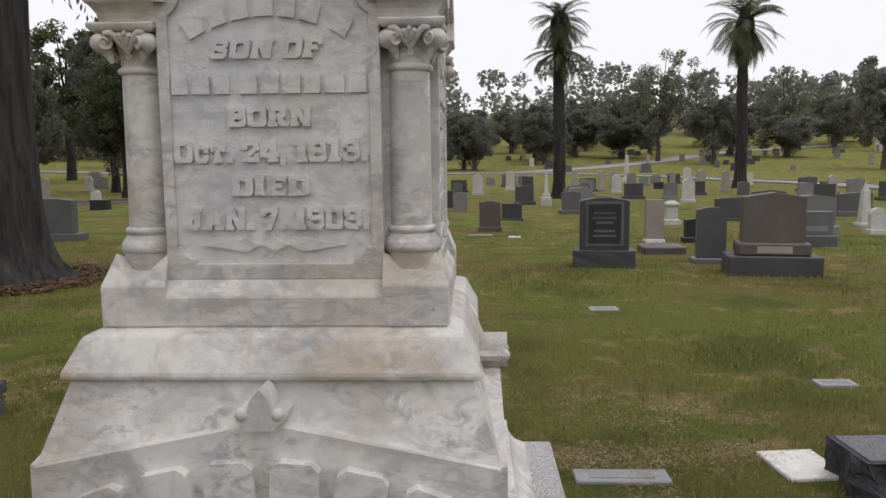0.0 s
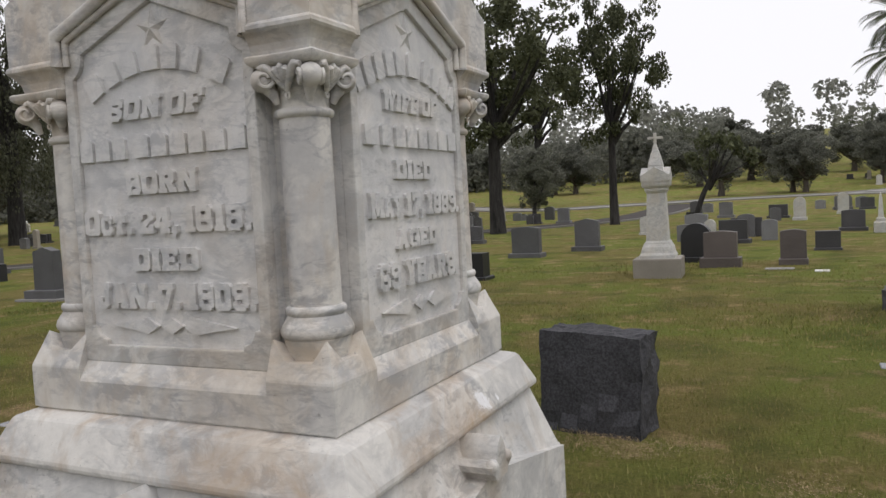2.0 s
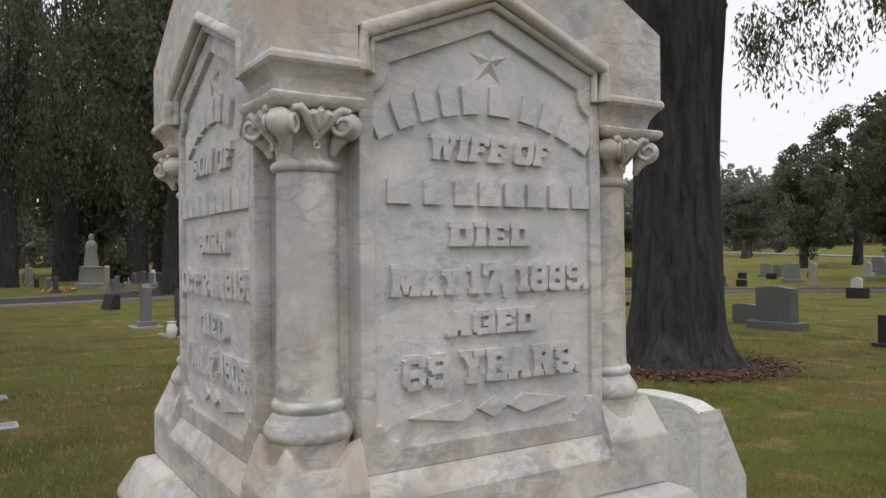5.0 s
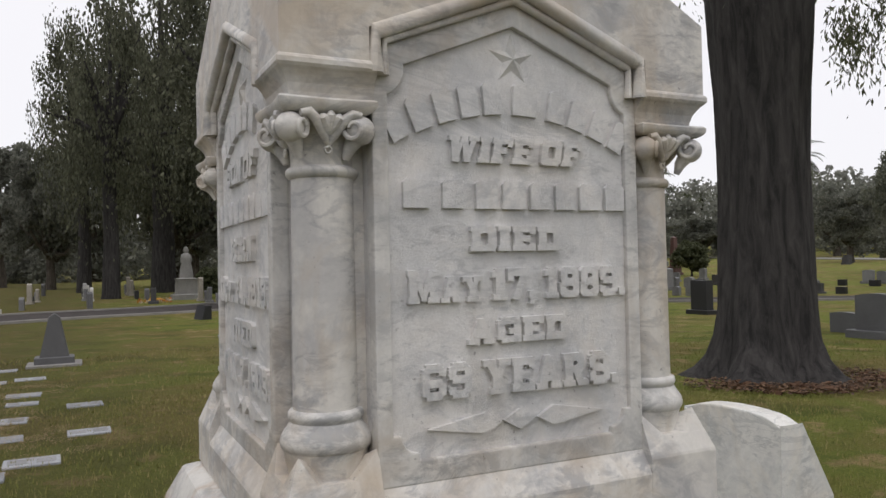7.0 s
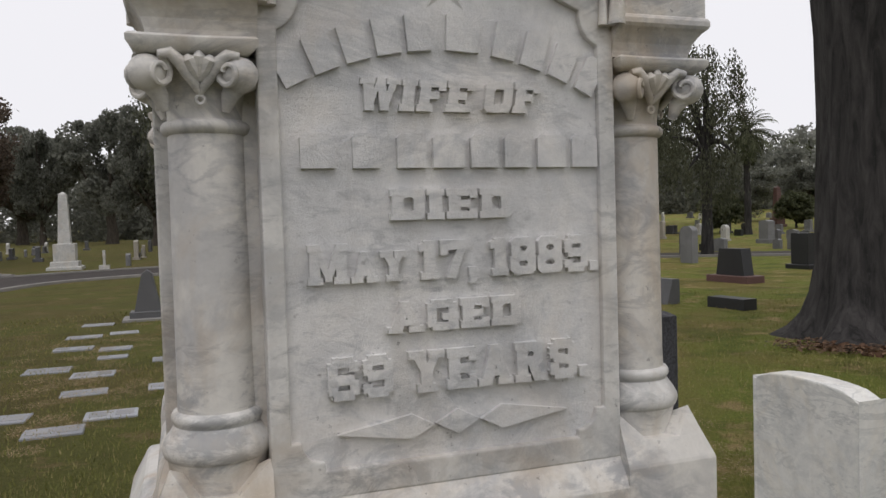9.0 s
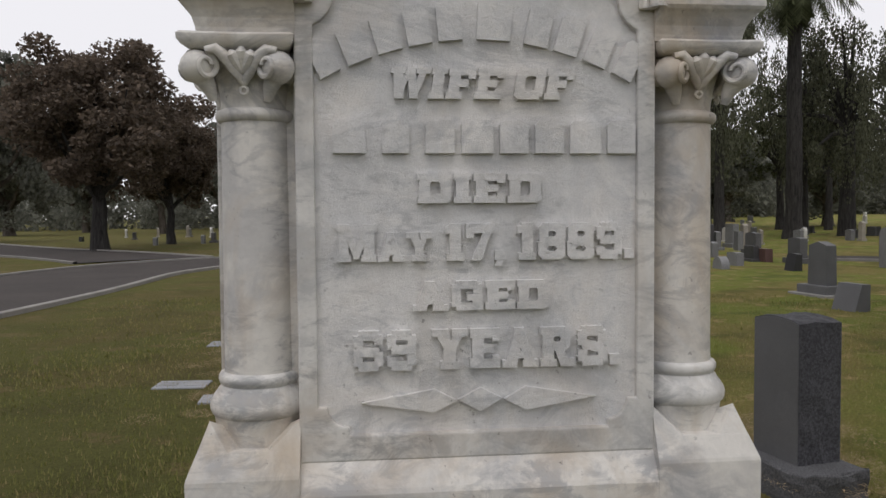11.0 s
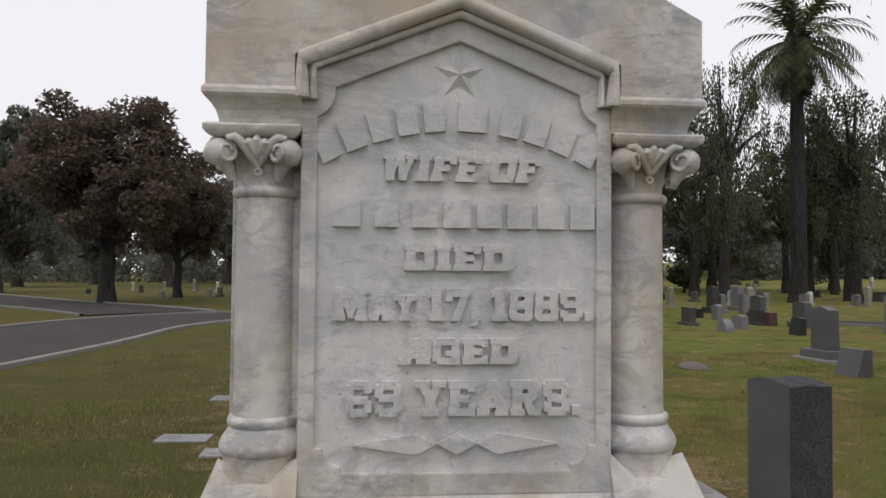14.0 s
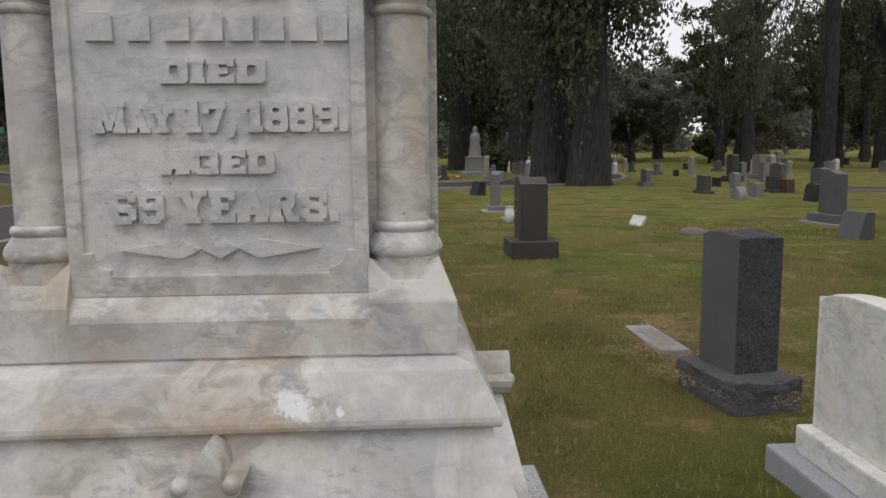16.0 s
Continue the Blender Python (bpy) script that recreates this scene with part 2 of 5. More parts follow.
LITTER = make_leaf("dry_litter", (0.20, 0.14, 0.075), (0.44, 0.33, 0.19), 0.05)
LITTER_BARK = make_leaf("dry_bark_litter", (0.045, 0.028, 0.018), (0.14, 0.085, 0.05), 0.03)
m_ = Mat("green_sign", 0.4)
m_.color((0.02, 0.20, 0.13))
SIGN_GREEN = m_.m
m_ = Mat("white_ceramic", 0.25)
m_.color(m_.ramp(m_.noise(14, 3), [(0.3, (0.62, 0.61, 0.58)), (0.7, (0.74, 0.73, 0.70))]))
CERAMIC = m_.m
m_ = Mat("yellow_flowers", 0.7)
m_.color(m_.ramp(m_.island(), [(0.0, (0.45, 0.10, 0.03)), (0.5, (0.6, 0.38, 0.03)), (1.0, (0.5, 0.45, 0.4))]))
FLOWER = m_.m
m_ = Mat("galvanised_steel", 0.45, 0.8)
m_.color(m_.ramp(m_.noise(20, 3), [(0.3, (0.30, 0.31, 0.32)), (0.7, (0.42, 0.43, 0.44))]))
STEEL = m_.m
STATUE = make_granite("statue_stone", (0.24, 0.235, 0.22), (0.36, 0.35, 0.33), 70, 0.85, 0.3)
m_ = Mat("plaster_wall", 0.9)
m_.color(m_.ramp(m_.noise(1.2, 4), [(0.3, (0.50, 0.46, 0.42)), (0.7, (0.62, 0.58, 0.54))]))
PLASTER = m_.m


# ---- building helpers ----
def part(name, bm, material, parent=None, label="", smooth=False, kind=""):
    me = bpy.data.meshes.new(name)
    bmesh.ops.recalc_face_normals(bm, faces=bm.faces)
    bm.to_mesh(me)
    bm.free()
    me.materials.append(material)
    if smooth:
        me.polygons.foreach_set("use_smooth", [True] * len(me.polygons))
        me.set_sharp_from_angle(angle=radians(42))
    ob = new(name, me)
    ob.parent = parent
    return tagged(ob, label, kind=kind)


def raw(name, verts, faces, material, parent=None, label="", kind=""):
    me = bpy.data.meshes.new(name)
    me.from_pydata(verts, [], faces)
    me.materials.append(material)
    ob = new(name, me)
    ob.parent = parent
    return tagged(ob, label, kind=kind)


def thing(name, label, category, x=0, y=0, z=0, rot=0, group="", kind=""):
    ob = new(name)
    ob.empty_display_size = 0.1
    ob.matrix_basis = pose(x, y, z, 0, 0, rot)
    return tagged(ob, label, category, group, kind)


def hollow(x, y):
    """A shallow dip in the lawn round the grey stone."""
    return -0.11 * np.exp(-((x + 2.95) ** 2 + (y - 2.45) ** 2) / 1.5)


def terr(x, y):
    a, b = 0.9 * y - 0.35 * x - 38, 0.87 * y + 0.3 * x - 62
    return 0.030 * (a * a / (a + 15) if a > 0 else 0) + 0.047 * (b * b / (b + 20) if b > 0 else 0) + hollow(x, y)


def bevel(bm, w, seg=1):
    bmesh.ops.bevel(bm, geom=[e for e in bm.edges if e.calc_face_angle(0) > 0.35], offset=w, segments=seg, affect="EDGES", profile=0.6)


def box(bm, x0, x1, y0, y1, z0, z1):
    m = Matrix.Translation(((x0 + x1) / 2, (y0 + y1) / 2, (z0 + z1) / 2)) @ Matrix.Diagonal((x1 - x0, y1 - y0, z1 - z0, 1))
    return bmesh.ops.create_cube(bm, size=1, matrix=m)["verts"]


def loft(bm, rings, cap=True):
    """Bridges rings of equally many points."""
    vs = [[bm.verts.new(p) for p in r] for r in rings]
    n = len(rings[0])
    for a, b in zip(vs, vs[1:]):
        for i in range(n):
            j = (i + 1) % n
            bm.faces.new((a[i], a[j], b[j], b[i]))
    if cap:
        bm.faces.new(vs[0][::-1])
        bm.faces.new(vs[-1])


def square(h, z, cx=0, cy=0):
    return [(cx - h, cy - h, z), (cx + h, cy - h, z), (cx + h, cy + h, z), (cx - h, cy + h, z)]


def circle(r, z, n=28, cx=0, cy=0):
    return [(cx + r * math.cos(2 * math.pi * i / n), cy + r * math.sin(2 * math.pi * i / n), z) for i in range(n)]


def prism(bm, pts, y0, y1):
    """A solid from an outline in x and z, between two depths."""
    a, b = [bm.verts.new((x, y0, z)) for x, z in pts], [bm.verts.new((x, y1, z)) for x, z in pts]
    n = len(pts)
    for i in range(n):
        j = (i + 1) % n
        bm.faces.new((a[i], a[j], b[j], b[i]))
    bm.faces.new(a)
    bm.faces.new(b[::-1])
    return a + b


def tube(bm, path, radii, n=8, cap=True):
    rings = []
    for i, p in enumerate(path):
        p = Vector(p)
        d = (Vector(path[min(i + 1, len(path) - 1)]) - Vector(path[max(i - 1, 0)])).normalized()
        u = d.orthogonal().normalized() if i == 0 else (u - d * u.dot(d)).normalized()
        v = d.cross(u)
        rings.append([p + (u * math.cos(2 * math.pi * k / n) + v * math.sin(2 * math.pi * k / n)) * radii[i] for k in range(n)])
    loft(bm, rings, cap)


def rough_up(bm, amp, scale, keep=lambda v: False):
    for v in bm.verts:
        if not keep(v):
            v.co += noise.noise_vector(v.co * scale) * amp


FACE_ROT = (0, 90, 180, 270)


# ---- the large structure: ground, roads ----
def make_terrain():
    def axis(c):
        r = [0.0]
        while r[-1] < 900:
            r.append(r[-1] + max(0.4, r[-1] * 0.07))
        return [c - v for v in r[:0:-1]] + [c + v for v in r]
    xs, ys = axis(-3), axis(4)
    verts, faces, n = [], [], len(ys)
    for x in xs:
        for y in ys:
            near = math.hypot(x, y)
            bump = 0.035 * noise.noise((x * 0.45, y * 0.45, 3)) * min(1, max(0, (near - 1.5) / 3)) if near < 60 else 0
            verts.append((x, y, terr(x, y) + bump * 0.6 - 0.008))
    for i in range(len(xs) - 1):
        for j in range(n - 1):
            faces.append((i * n + j, (i + 1) * n + j, (i + 1) * n + j + 1, i * n + j + 1))
    ob = raw("ground", verts, faces, LAWN, label="mown lawn with dry brown patches", kind="structure")
    ob.data.polygons.foreach_set("use_smooth", [True] * len(faces))
    return tagged(ob, category="ground")


make_terrain()


def smooth_line(pts, step=1.0):
    out, n = [], len(pts)
    for i in range(n - 1):
        p = [Vector((*pts[min(max(k, 0), n - 1)], 0)) for k in (i - 1, i, i + 1, i + 2)]
        m = max(2, int((p[2] - p[1]).length / step))
        for k in range(m):
            t = k / m
            out.append(0.5 * (2 * p[1] + (p[2] - p[0]) * t + (2 * p[0] - 5 * p[1] + 4 * p[2] - p[3]) * t * t + (3 * p[1] - p[0] - 3 * p[2] + p[3]) * t ** 3))
    out.append(Vector((*pts[-1], 0)))
    return out


def strip(name, line, offs, material, label, category):
    """A swept band: offs are (sideways, height) of its cross-section."""
    verts, faces, k = [], [], len(offs)
    for i, p in enumerate(line):
        d = (line[min(i + 1, len(line) - 1)] - line[max(i - 1, 0)]).normalized()
        s = Vector((-d.y, d.x, 0))
        for o, h in offs:
            q = p + s * o
            verts.append((q.x, q.y, terr(q.x, q.y) + h))
    for i in range(len(line) - 1):
        for j in range(k - 1):
            faces.append((i * k + j, i * k + j + 1, (i + 1) * k + j + 1, (i + 1) * k + j))
    return tagged(raw(name, verts, faces, material, label=label, kind="structure"), category=category)


def road(line, half, material=None, kerbs=(1, -1)):
    pts = smooth_line(line)
    strip("road", pts, [(half * k / 4, 0.022 + 0.03 * (1 - (k / 4) ** 2)) for k in range(-4, 5)], material or ASPHALT, "worn grey asphalt cemetery road", "road")
    for s in kerbs:
        prof = [(half, -0.05), (half, 0.075), (half + 0.02, 0.085), (half + 0.13, 0.085), (half + 0.15, 0.07), (half + 0.15, -0.05)]
        strip("kerb", pts, [(s * o, h) for o, h in prof], KERB, "pale concrete kerb along the road", "kerb")


road([(12, -9.5), (0, -9.2), (-9, -8.9), (-16, -8.2), (-22, -7.9), (-26.5, -6), (-29.2, -2), (-30.5, 3), (-34, 8), (-44, 11), (-60, 11), (-90, 12)], 2.35)
road([(-25, 15.6), (-22.5, 19.5), (-18.5, 25), (-14, 31), (-10, 37), (-8, 46), (-8, 60)], 1.5, None, (-1,))
road([(-29, -8.5), (-34, -12.5), (-42, -20), (-62, -35), (-90, -52)], 2.6)
road([(-110, 92), (-60, 80), (-34, 69.5), (-19.5, 58.5), (-12, 62), (-4, 67), (5, 69), (13, 65), (18.5, 56), (21, 46), (21.5, 36), (24, 20), (34, 4)], 1.7, CONCRETE)
road([(4, 70), (14, 80), (24, 92), (36, 108), (60, 125)], 1.5, CONCRETE)


# ---- the marble monument ----
MX, MY, H = 0.010, -0.016, 0.372
MON = thing("grave_monument", "tall veined white marble monument with corner columns and raised lettering", "monument", MX, MY)


def face_part(name, bm, mat, k, parent=None, label="", smooth=False):
    bm.transform(Matrix.Rotation(radians(FACE_ROT[k]), 4, "Z"))
    return part(name, bm, mat, parent or MON, label, smooth)


def holed(bm, outer, inner, y0, y1):
    """A plate with a hole, between two depths (front y0)."""
    loops = []
    for pts in (outer, inner):
        vs = [bm.verts.new((x, y0, z)) for x, z in pts]
        loops.append([bm.edges.new((vs[i], vs[(i + 1) % len(vs)])) for i in range(len(vs))])
    bmesh.ops.triangle_fill(bm, use_beauty=True, edges=loops[0] + loops[1])
    faces = list(bm.faces)
    r = bmesh.ops.extrude_face_region(bm, geom=faces)
    bmesh.ops.translate(bm, vec=(0, y1 - y0, 0), verts=[v for v in r["geom"] if isinstance(v, bmesh.types.BMVert)])


bm = bmesh.new()
loft(bm, [square(0.76, -0.05), square(0.76, 0.44), square(0.752, 0.45)])
bevel(bm, 0.006, 1)
part("granite_base", bm, G_SPECK, MON, "speckled black and white granite base block")

bm = bmesh.new()
prof = [(0.655, 0.45), (0.655, 0.475), (0.645, 0.490), (0.632, 0.50), (0.612, 0.515), (0.597, 0.535), (0.586, 0.56), (0.580, 0.58), (0.580, 0.597), (0.556, 0.600), (0.545, 0.605), (0.528, 0.72), (0.521, 0.868), (0.456, 1.06)]
loft(bm, [square(h, z) for h, z in prof])
part("base_block", bm, MARBLE, MON, "tapering marble base block with moulded foot")

for k in range(4):
    bm = bmesh.new()
    prism(bm, [(-0.524, 0.60), (0.524, 0.60), (0.519, 0.870), (0.06, 0.962), (0, 0.968), (-0.06, 0.962), (-0.519, 0.870)], -0.535, -0.44)
    bevel(bm, 0.004)
    gable = face_part("base_gable", bm, MARBLE, k)
    bm = bmesh.new()
    leaf = [(-0.030, 0.964), (0.030, 0.964), (0.034, 0.968), (0.036, 0.975), (0.052, 0.985), (0.056, 1.0), (0.044, 1.012), (0.026, 1.008), (0.024, 1.024), (0.012, 1.044), (0, 1.056), (-0.012, 1.044), (-0.024, 1.024), (-0.026, 1.008), (-0.044, 1.012), (-0.056, 1.0), (-0.052, 0.985), (-0.036, 0.975), (-0.034, 0.968)]
    prism(bm, leaf, -0.556, -0.45)
    bevel(bm, 0.006, 3)
    for lx in (-0.039, 0.039):
        bmesh.ops.create_uvsphere(bm, u_segments=14, v_segments=10, radius=0.0160, matrix=Matrix.Translation((lx, -0.548, 0.999)))
    fin = face_part("finial", bm, MARBLE, k, gable, "", True)
    if k == 0:
        for i, half in enumerate((0.056, 0.057, 0.055, 0.053, 0.057, 0.056)):
            c = (i - 2.5) * 0.150
            bm = bmesh.new()
            prism(bm, [(-half, -0.13), (half, -0.13), (half, -0.018), (half - 0.018, 0), (0.018 - half, 0), (-half, -0.018)], -0.564, -0.53)
            bevel(bm, 0.008, 2)
            bm.transform(Matrix.Translation((c, 0, 0.896 - 0.50 * c * c)) @ Matrix.Rotation(c * 0.95, 4, "Y"))
            face_part("raised_bar", bm, MARBLE, k, gable, "", True)

bm = bmesh.new()
prof = [(0.452, 1.048), (0.472, 1.0515), (0.476, 1.0555), (0.477, 1.062), (0.4755, 1.070), (0.4425, 1.137), (0.439, 1.143), (0.433, 1.148), (0.396, 1.1605)]
loft(bm, [square(h, z) for h, z in prof])
part("moulded_course", bm, MARBLE_STREAK, MON, "sloping marble course streaked with brown stain")

bm = bmesh.new()
loft(bm, [square(h, z) for h, z in [(0.400, 1.1560), (0.400, 1.1625), (0.4045, 1.1645), (0.405, 1.228), (0.402, 1.235), (0.376, 1.276), (0.34, 1.30)]])
part("plinth", bm, MARBLE_CAP, MON)

bm = bmesh.new()
loft(bm, [square(h, z) for h, z in [(0.332, 1.26), (0.332, 1.955), (0.296, 1.956), (0.296, 2.05)]])
part("die_core", bm, MARBLE_CAP, MON)


def arc_pts(cx, cz, r, a0, a1, n=6):
    return [(cx + r * math.cos(radians(a0 + (a1 - a0) * i / n)), cz + r * math.sin(radians(a0 + (a1 - a0) * i / n))) for i in range(n + 1)]


inner = [(-0.2285, 1.345), (-0.2155, 1.345)] + arc_pts(-0.1855, 1.346, 0.030, 186, 270) + [(-0.1850, 1.305)]
inner += [(0.1850, 1.305)] + arc_pts(0.1855, 1.346, 0.030, 270, 354) + [(0.2155, 1.345), (0.2285, 1.345)]
inner += arc_pts(0.246, 1.915, 0.046, 248, 172) + [(0.0, 2.004)] + arc_pts(-0.246, 1.915, 0.046, 8, -68)
outer = [(-0.2545, 1.268), (0.2545, 1.268), (0.2545, 1.972), (0.0, 2.078), (-0.2545, 1.972)]
def rect(x0, y0, x1, y1):
    return [(x0, y0), (x1, y0), (x1, y1), (x0, y1)]


def run(pts, t=0.20):
    """Broad strokes along a line of points, as one quad a stretch."""
    out = []
    for (x0, y0), (x1, y1) in zip(pts, pts[1:]):
        n = math.hypot(x1 - x0, y1 - y0)
        dx, dy = (x1 - x0) / n, (y1 - y0) / n
        e, h = t * 0.40, t / 2
        out.append([(x0 - dx * e + dy * h, y0 - dy * e - dx * h), (x0 - dx * e - dy * h, y0 - dy * e + dx * h), (x1 + dx * e - dy * h, y1 + dy * e + dx * h), (x1 + dx * e + dy * h, y1 + dy * e - dx * h)])
    return out


def loop(x0, y0, x1, y1, t=0.20, left=True):
    """An eight-sided ring with broad sides, square at its left where asked."""
    c, i = 0.13, 0.06
    o = [(x0 + c, y0), (x1 - c, y0), (x1, y0 + c), (x1, y1 - c), (x1 - c, y1), (x0 + c, y1), (x0, y1 - c), (x0, y0 + c)]
    u0, v0, u1, v1 = x0 + t * 1.15, y0 + t, x1 - t * 1.15, y1 - t
    n = [(u0 + i, v0), (u1 - i, v0), (u1, v0 + i), (u1, v1 - i), (u1 - i, v1), (u0 + i, v1), (u0, v1 - i), (u0, v0 + i)]
    if not left:
        o[0], o[7], o[5], o[6] = (x0 + 0.01, y0), (x0, y0 + 0.01), (x0 + 0.01, y1), (x0, y1 - 0.01)
    return [[o[k], o[(k + 1) % 8], n[(k + 1) % 8], n[k]] for k in range(8)]


SIX = run([(0.70, 0.78), (0.70, 0.81), (0.60, 0.905), (0.24, 0.905), (0.12, 0.79), (0.12, 0.21), (0.24, 0.095), (0.58, 0.095), (0.70, 0.20), (0.70, 0.36), (0.60, 0.47), (0.20, 0.47)], 0.19)
NINE = [[(0.82 - x, 1.0 - y) for x, y in q] for q in SIX]
GLYPHS = {
    "A": [[(0.34, 1), (0.60, 1), (0.34, 0), (0.06, 0)], [(0.36, 1), (0.62, 1), (0.95, 0), (0.65, 0)], rect(0.28, 0.24, 0.72, 0.38), rect(0, 0, 0.36, 0.13), rect(0.60, 0, 1.0, 0.13)],
    "B": loop(0.06, 0, 0.84, 0.58, 0.19, False) + loop(0.06, 0.42, 0.80, 1, 0.19, False) + [rect(0, 0, 0.3, 0.14), rect(0, 0.86, 0.3, 1)],
    "C": run([(0.74, 0.70), (0.74, 0.79), (0.63, 0.90), (0.24, 0.90), (0.12, 0.79), (0.12, 0.21), (0.24, 0.10), (0.63, 0.10), (0.74, 0.21), (0.74, 0.30)], 0.21),
    "D": loop(0.05, 0, 0.88, 1, 0.21, False) + [rect(0, 0, 0.3, 0.16), rect(0, 0.84, 0.3, 1)],
    "E": [rect(0.06, 0, 0.34, 1), rect(0, 0, 0.82, 0.19), rect(0, 0.81, 0.82, 1), rect(0.3, 0.41, 0.62, 0.59), rect(0.66, 0, 0.82, 0.27), rect(0.66, 0.73, 0.82, 1)],
    "F": [rect(0.06, 0, 0.34, 1), rect(0, 0, 0.46, 0.16), rect(0, 0.81, 0.82, 1), rect(0.3, 0.41, 0.62, 0.59), rect(0.66, 0.70, 0.82, 1)],
    "G": run([(0.76, 0.70), (0.76, 0.79), (0.65, 0.90), (0.24, 0.90), (0.12, 0.79), (0.12, 0.21), (0.24, 0.10), (0.62, 0.10), (0.74, 0.19), (0.74, 0.44)], 0.21) + [rect(0.46, 0.36, 0.88, 0.52), rect(0.72, 0, 0.88, 0.2)],
    "I": [rect(0.06, 0, 0.36, 1), rect(0, 0, 0.42, 0.15), rect(0, 0.85, 0.42, 1)],
    "J": run([(0.52, 0.95), (0.52, 0.21), (0.42, 0.10), (0.20, 0.10), (0.12, 0.20), (0.12, 0.34)], 0.22) + [rect(0.32, 0.85, 0.72, 1)],
    "M": [rect(0.05, 0, 0.29, 1), rect(0.83, 0, 1.09, 1), [(0.08, 1), (0.36, 1), (0.66, 0.08), (0.48, 0.08)], [(0.78, 1), (1.06, 1), (0.66, 0.08), (0.48, 0.08)], rect(0, 0, 0.36, 0.14), rect(0.76, 0, 1.15, 0.14), rect(0, 0.86, 0.3, 1), rect(0.84, 0.86, 1.15, 1)],
    "N": [rect(0.07, 0, 0.30, 1), rect(0.70, 0, 0.93, 1), [(0.08, 1), (0.38, 1), (0.92, 0), (0.62, 0)], rect(0, 0, 0.38, 0.14), rect(0, 0.86, 0.3, 1), rect(0.62, 0.86, 1.0, 1)],
    "O": loop(0, 0, 0.88, 1, 0.20),
    "R": loop(0.06, 0.42, 0.82, 1, 0.19, False) + [rect(0.06, 0, 0.33, 1), [(0.38, 0.48), (0.62, 0.52), (0.90, 0), (0.60, 0)], rect(0, 0, 0.42, 0.14), rect(0.60, 0, 0.96, 0.14), rect(0, 0.86, 0.3, 1)],
    "S": run([(0.72, 0.70), (0.72, 0.80), (0.61, 0.90), (0.23, 0.90), (0.12, 0.80), (0.12, 0.64), (0.22, 0.55), (0.62, 0.45), (0.72, 0.36), (0.72, 0.20), (0.61, 0.10), (0.23, 0.10), (0.12, 0.20), (0.12, 0.30)], 0.21),
    "T": [rect(0.30, 0, 0.58, 1), rect(0, 0.81, 0.88, 1), rect(0, 0.66, 0.18, 1), rect(0.70, 0.66, 0.88, 1), rect(0.20, 0, 0.68, 0.14)],
    "W": [[(0.06, 1), (0.34, 1), (0.48, 0), (0.26, 0)], [(0.48, 1), (0.62, 1), (0.46, 0), (0.28, 0)], [(0.52, 1), (0.70, 1), (0.96, 0), (0.74, 0)], [(0.92, 1), (1.16, 1), (0.94, 0), (0.76, 0)], rect(0, 0.86, 0.40, 1), rect(0.84, 0.86, 1.22, 1)],
    "Y": [[(0.04, 1), (0.36, 1), (0.62, 0.40), (0.36, 0.40)], [(0.64, 1), (0.92, 1), (0.62, 0.40), (0.36, 0.40)], rect(0.35, 0, 0.63, 0.48), rect(0, 0.86, 0.42, 1), rect(0.58, 0.86, 0.98, 1), rect(0.24, 0, 0.74, 0.14)],
    "0": loop(0, 0, 0.80, 1, 0.20),
    "1": [rect(0.14, 0, 0.44, 1), [(0.0, 0.76), (0.0, 0.90), (0.18, 1.0), (0.24, 0.82)], rect(0.04, 0, 0.54, 0.14)],
    "2": run([(0.12, 0.68), (0.12, 0.79), (0.24, 0.90), (0.56, 0.90), (0.68, 0.80), (0.68, 0.62), (0.16, 0.18)], 0.21) + [rect(0.0, 0, 0.80, 0.20), rect(0.62, 0, 0.80, 0.32)],
    "3": run([(0.12, 0.72), (0.12, 0.80), (0.23, 0.90), (0.56, 0.90), (0.67, 0.80), (0.67, 0.62), (0.56, 0.53), (0.34, 0.53)], 0.2) + run([(0.34, 0.53), (0.58, 0.53), (0.70, 0.42), (0.70, 0.21), (0.58, 0.10), (0.23, 0.10), (0.12, 0.20), (0.12, 0.28)], 0.2),
    "4": [rect(0.44, 0, 0.70, 1), [(0.40, 1), (0.64, 1), (0.22, 0.34), (0.0, 0.34)], rect(0, 0.22, 0.84, 0.40), rect(0.34, 0, 0.80, 0.12)],
    "6": SIX,
    "7": [rect(0, 0.79, 0.80, 1), rect(0, 0.64, 0.18, 1), [(0.54, 0.86), (0.80, 0.86), (0.48, 0), (0.18, 0)]],
    "8": loop(0, 0, 0.82, 0.57, 0.18) + loop(0.03, 0.43, 0.79, 1, 0.18),
    "9": NINE,
    ".": [rect(0, 0, 0.24, 0.22)],
    ",": [rect(0, 0, 0.24, 0.22), [(0.08, 0.02), (0.24, 0.02), (0.14, -0.16), (0.0, -0.16)]],
}


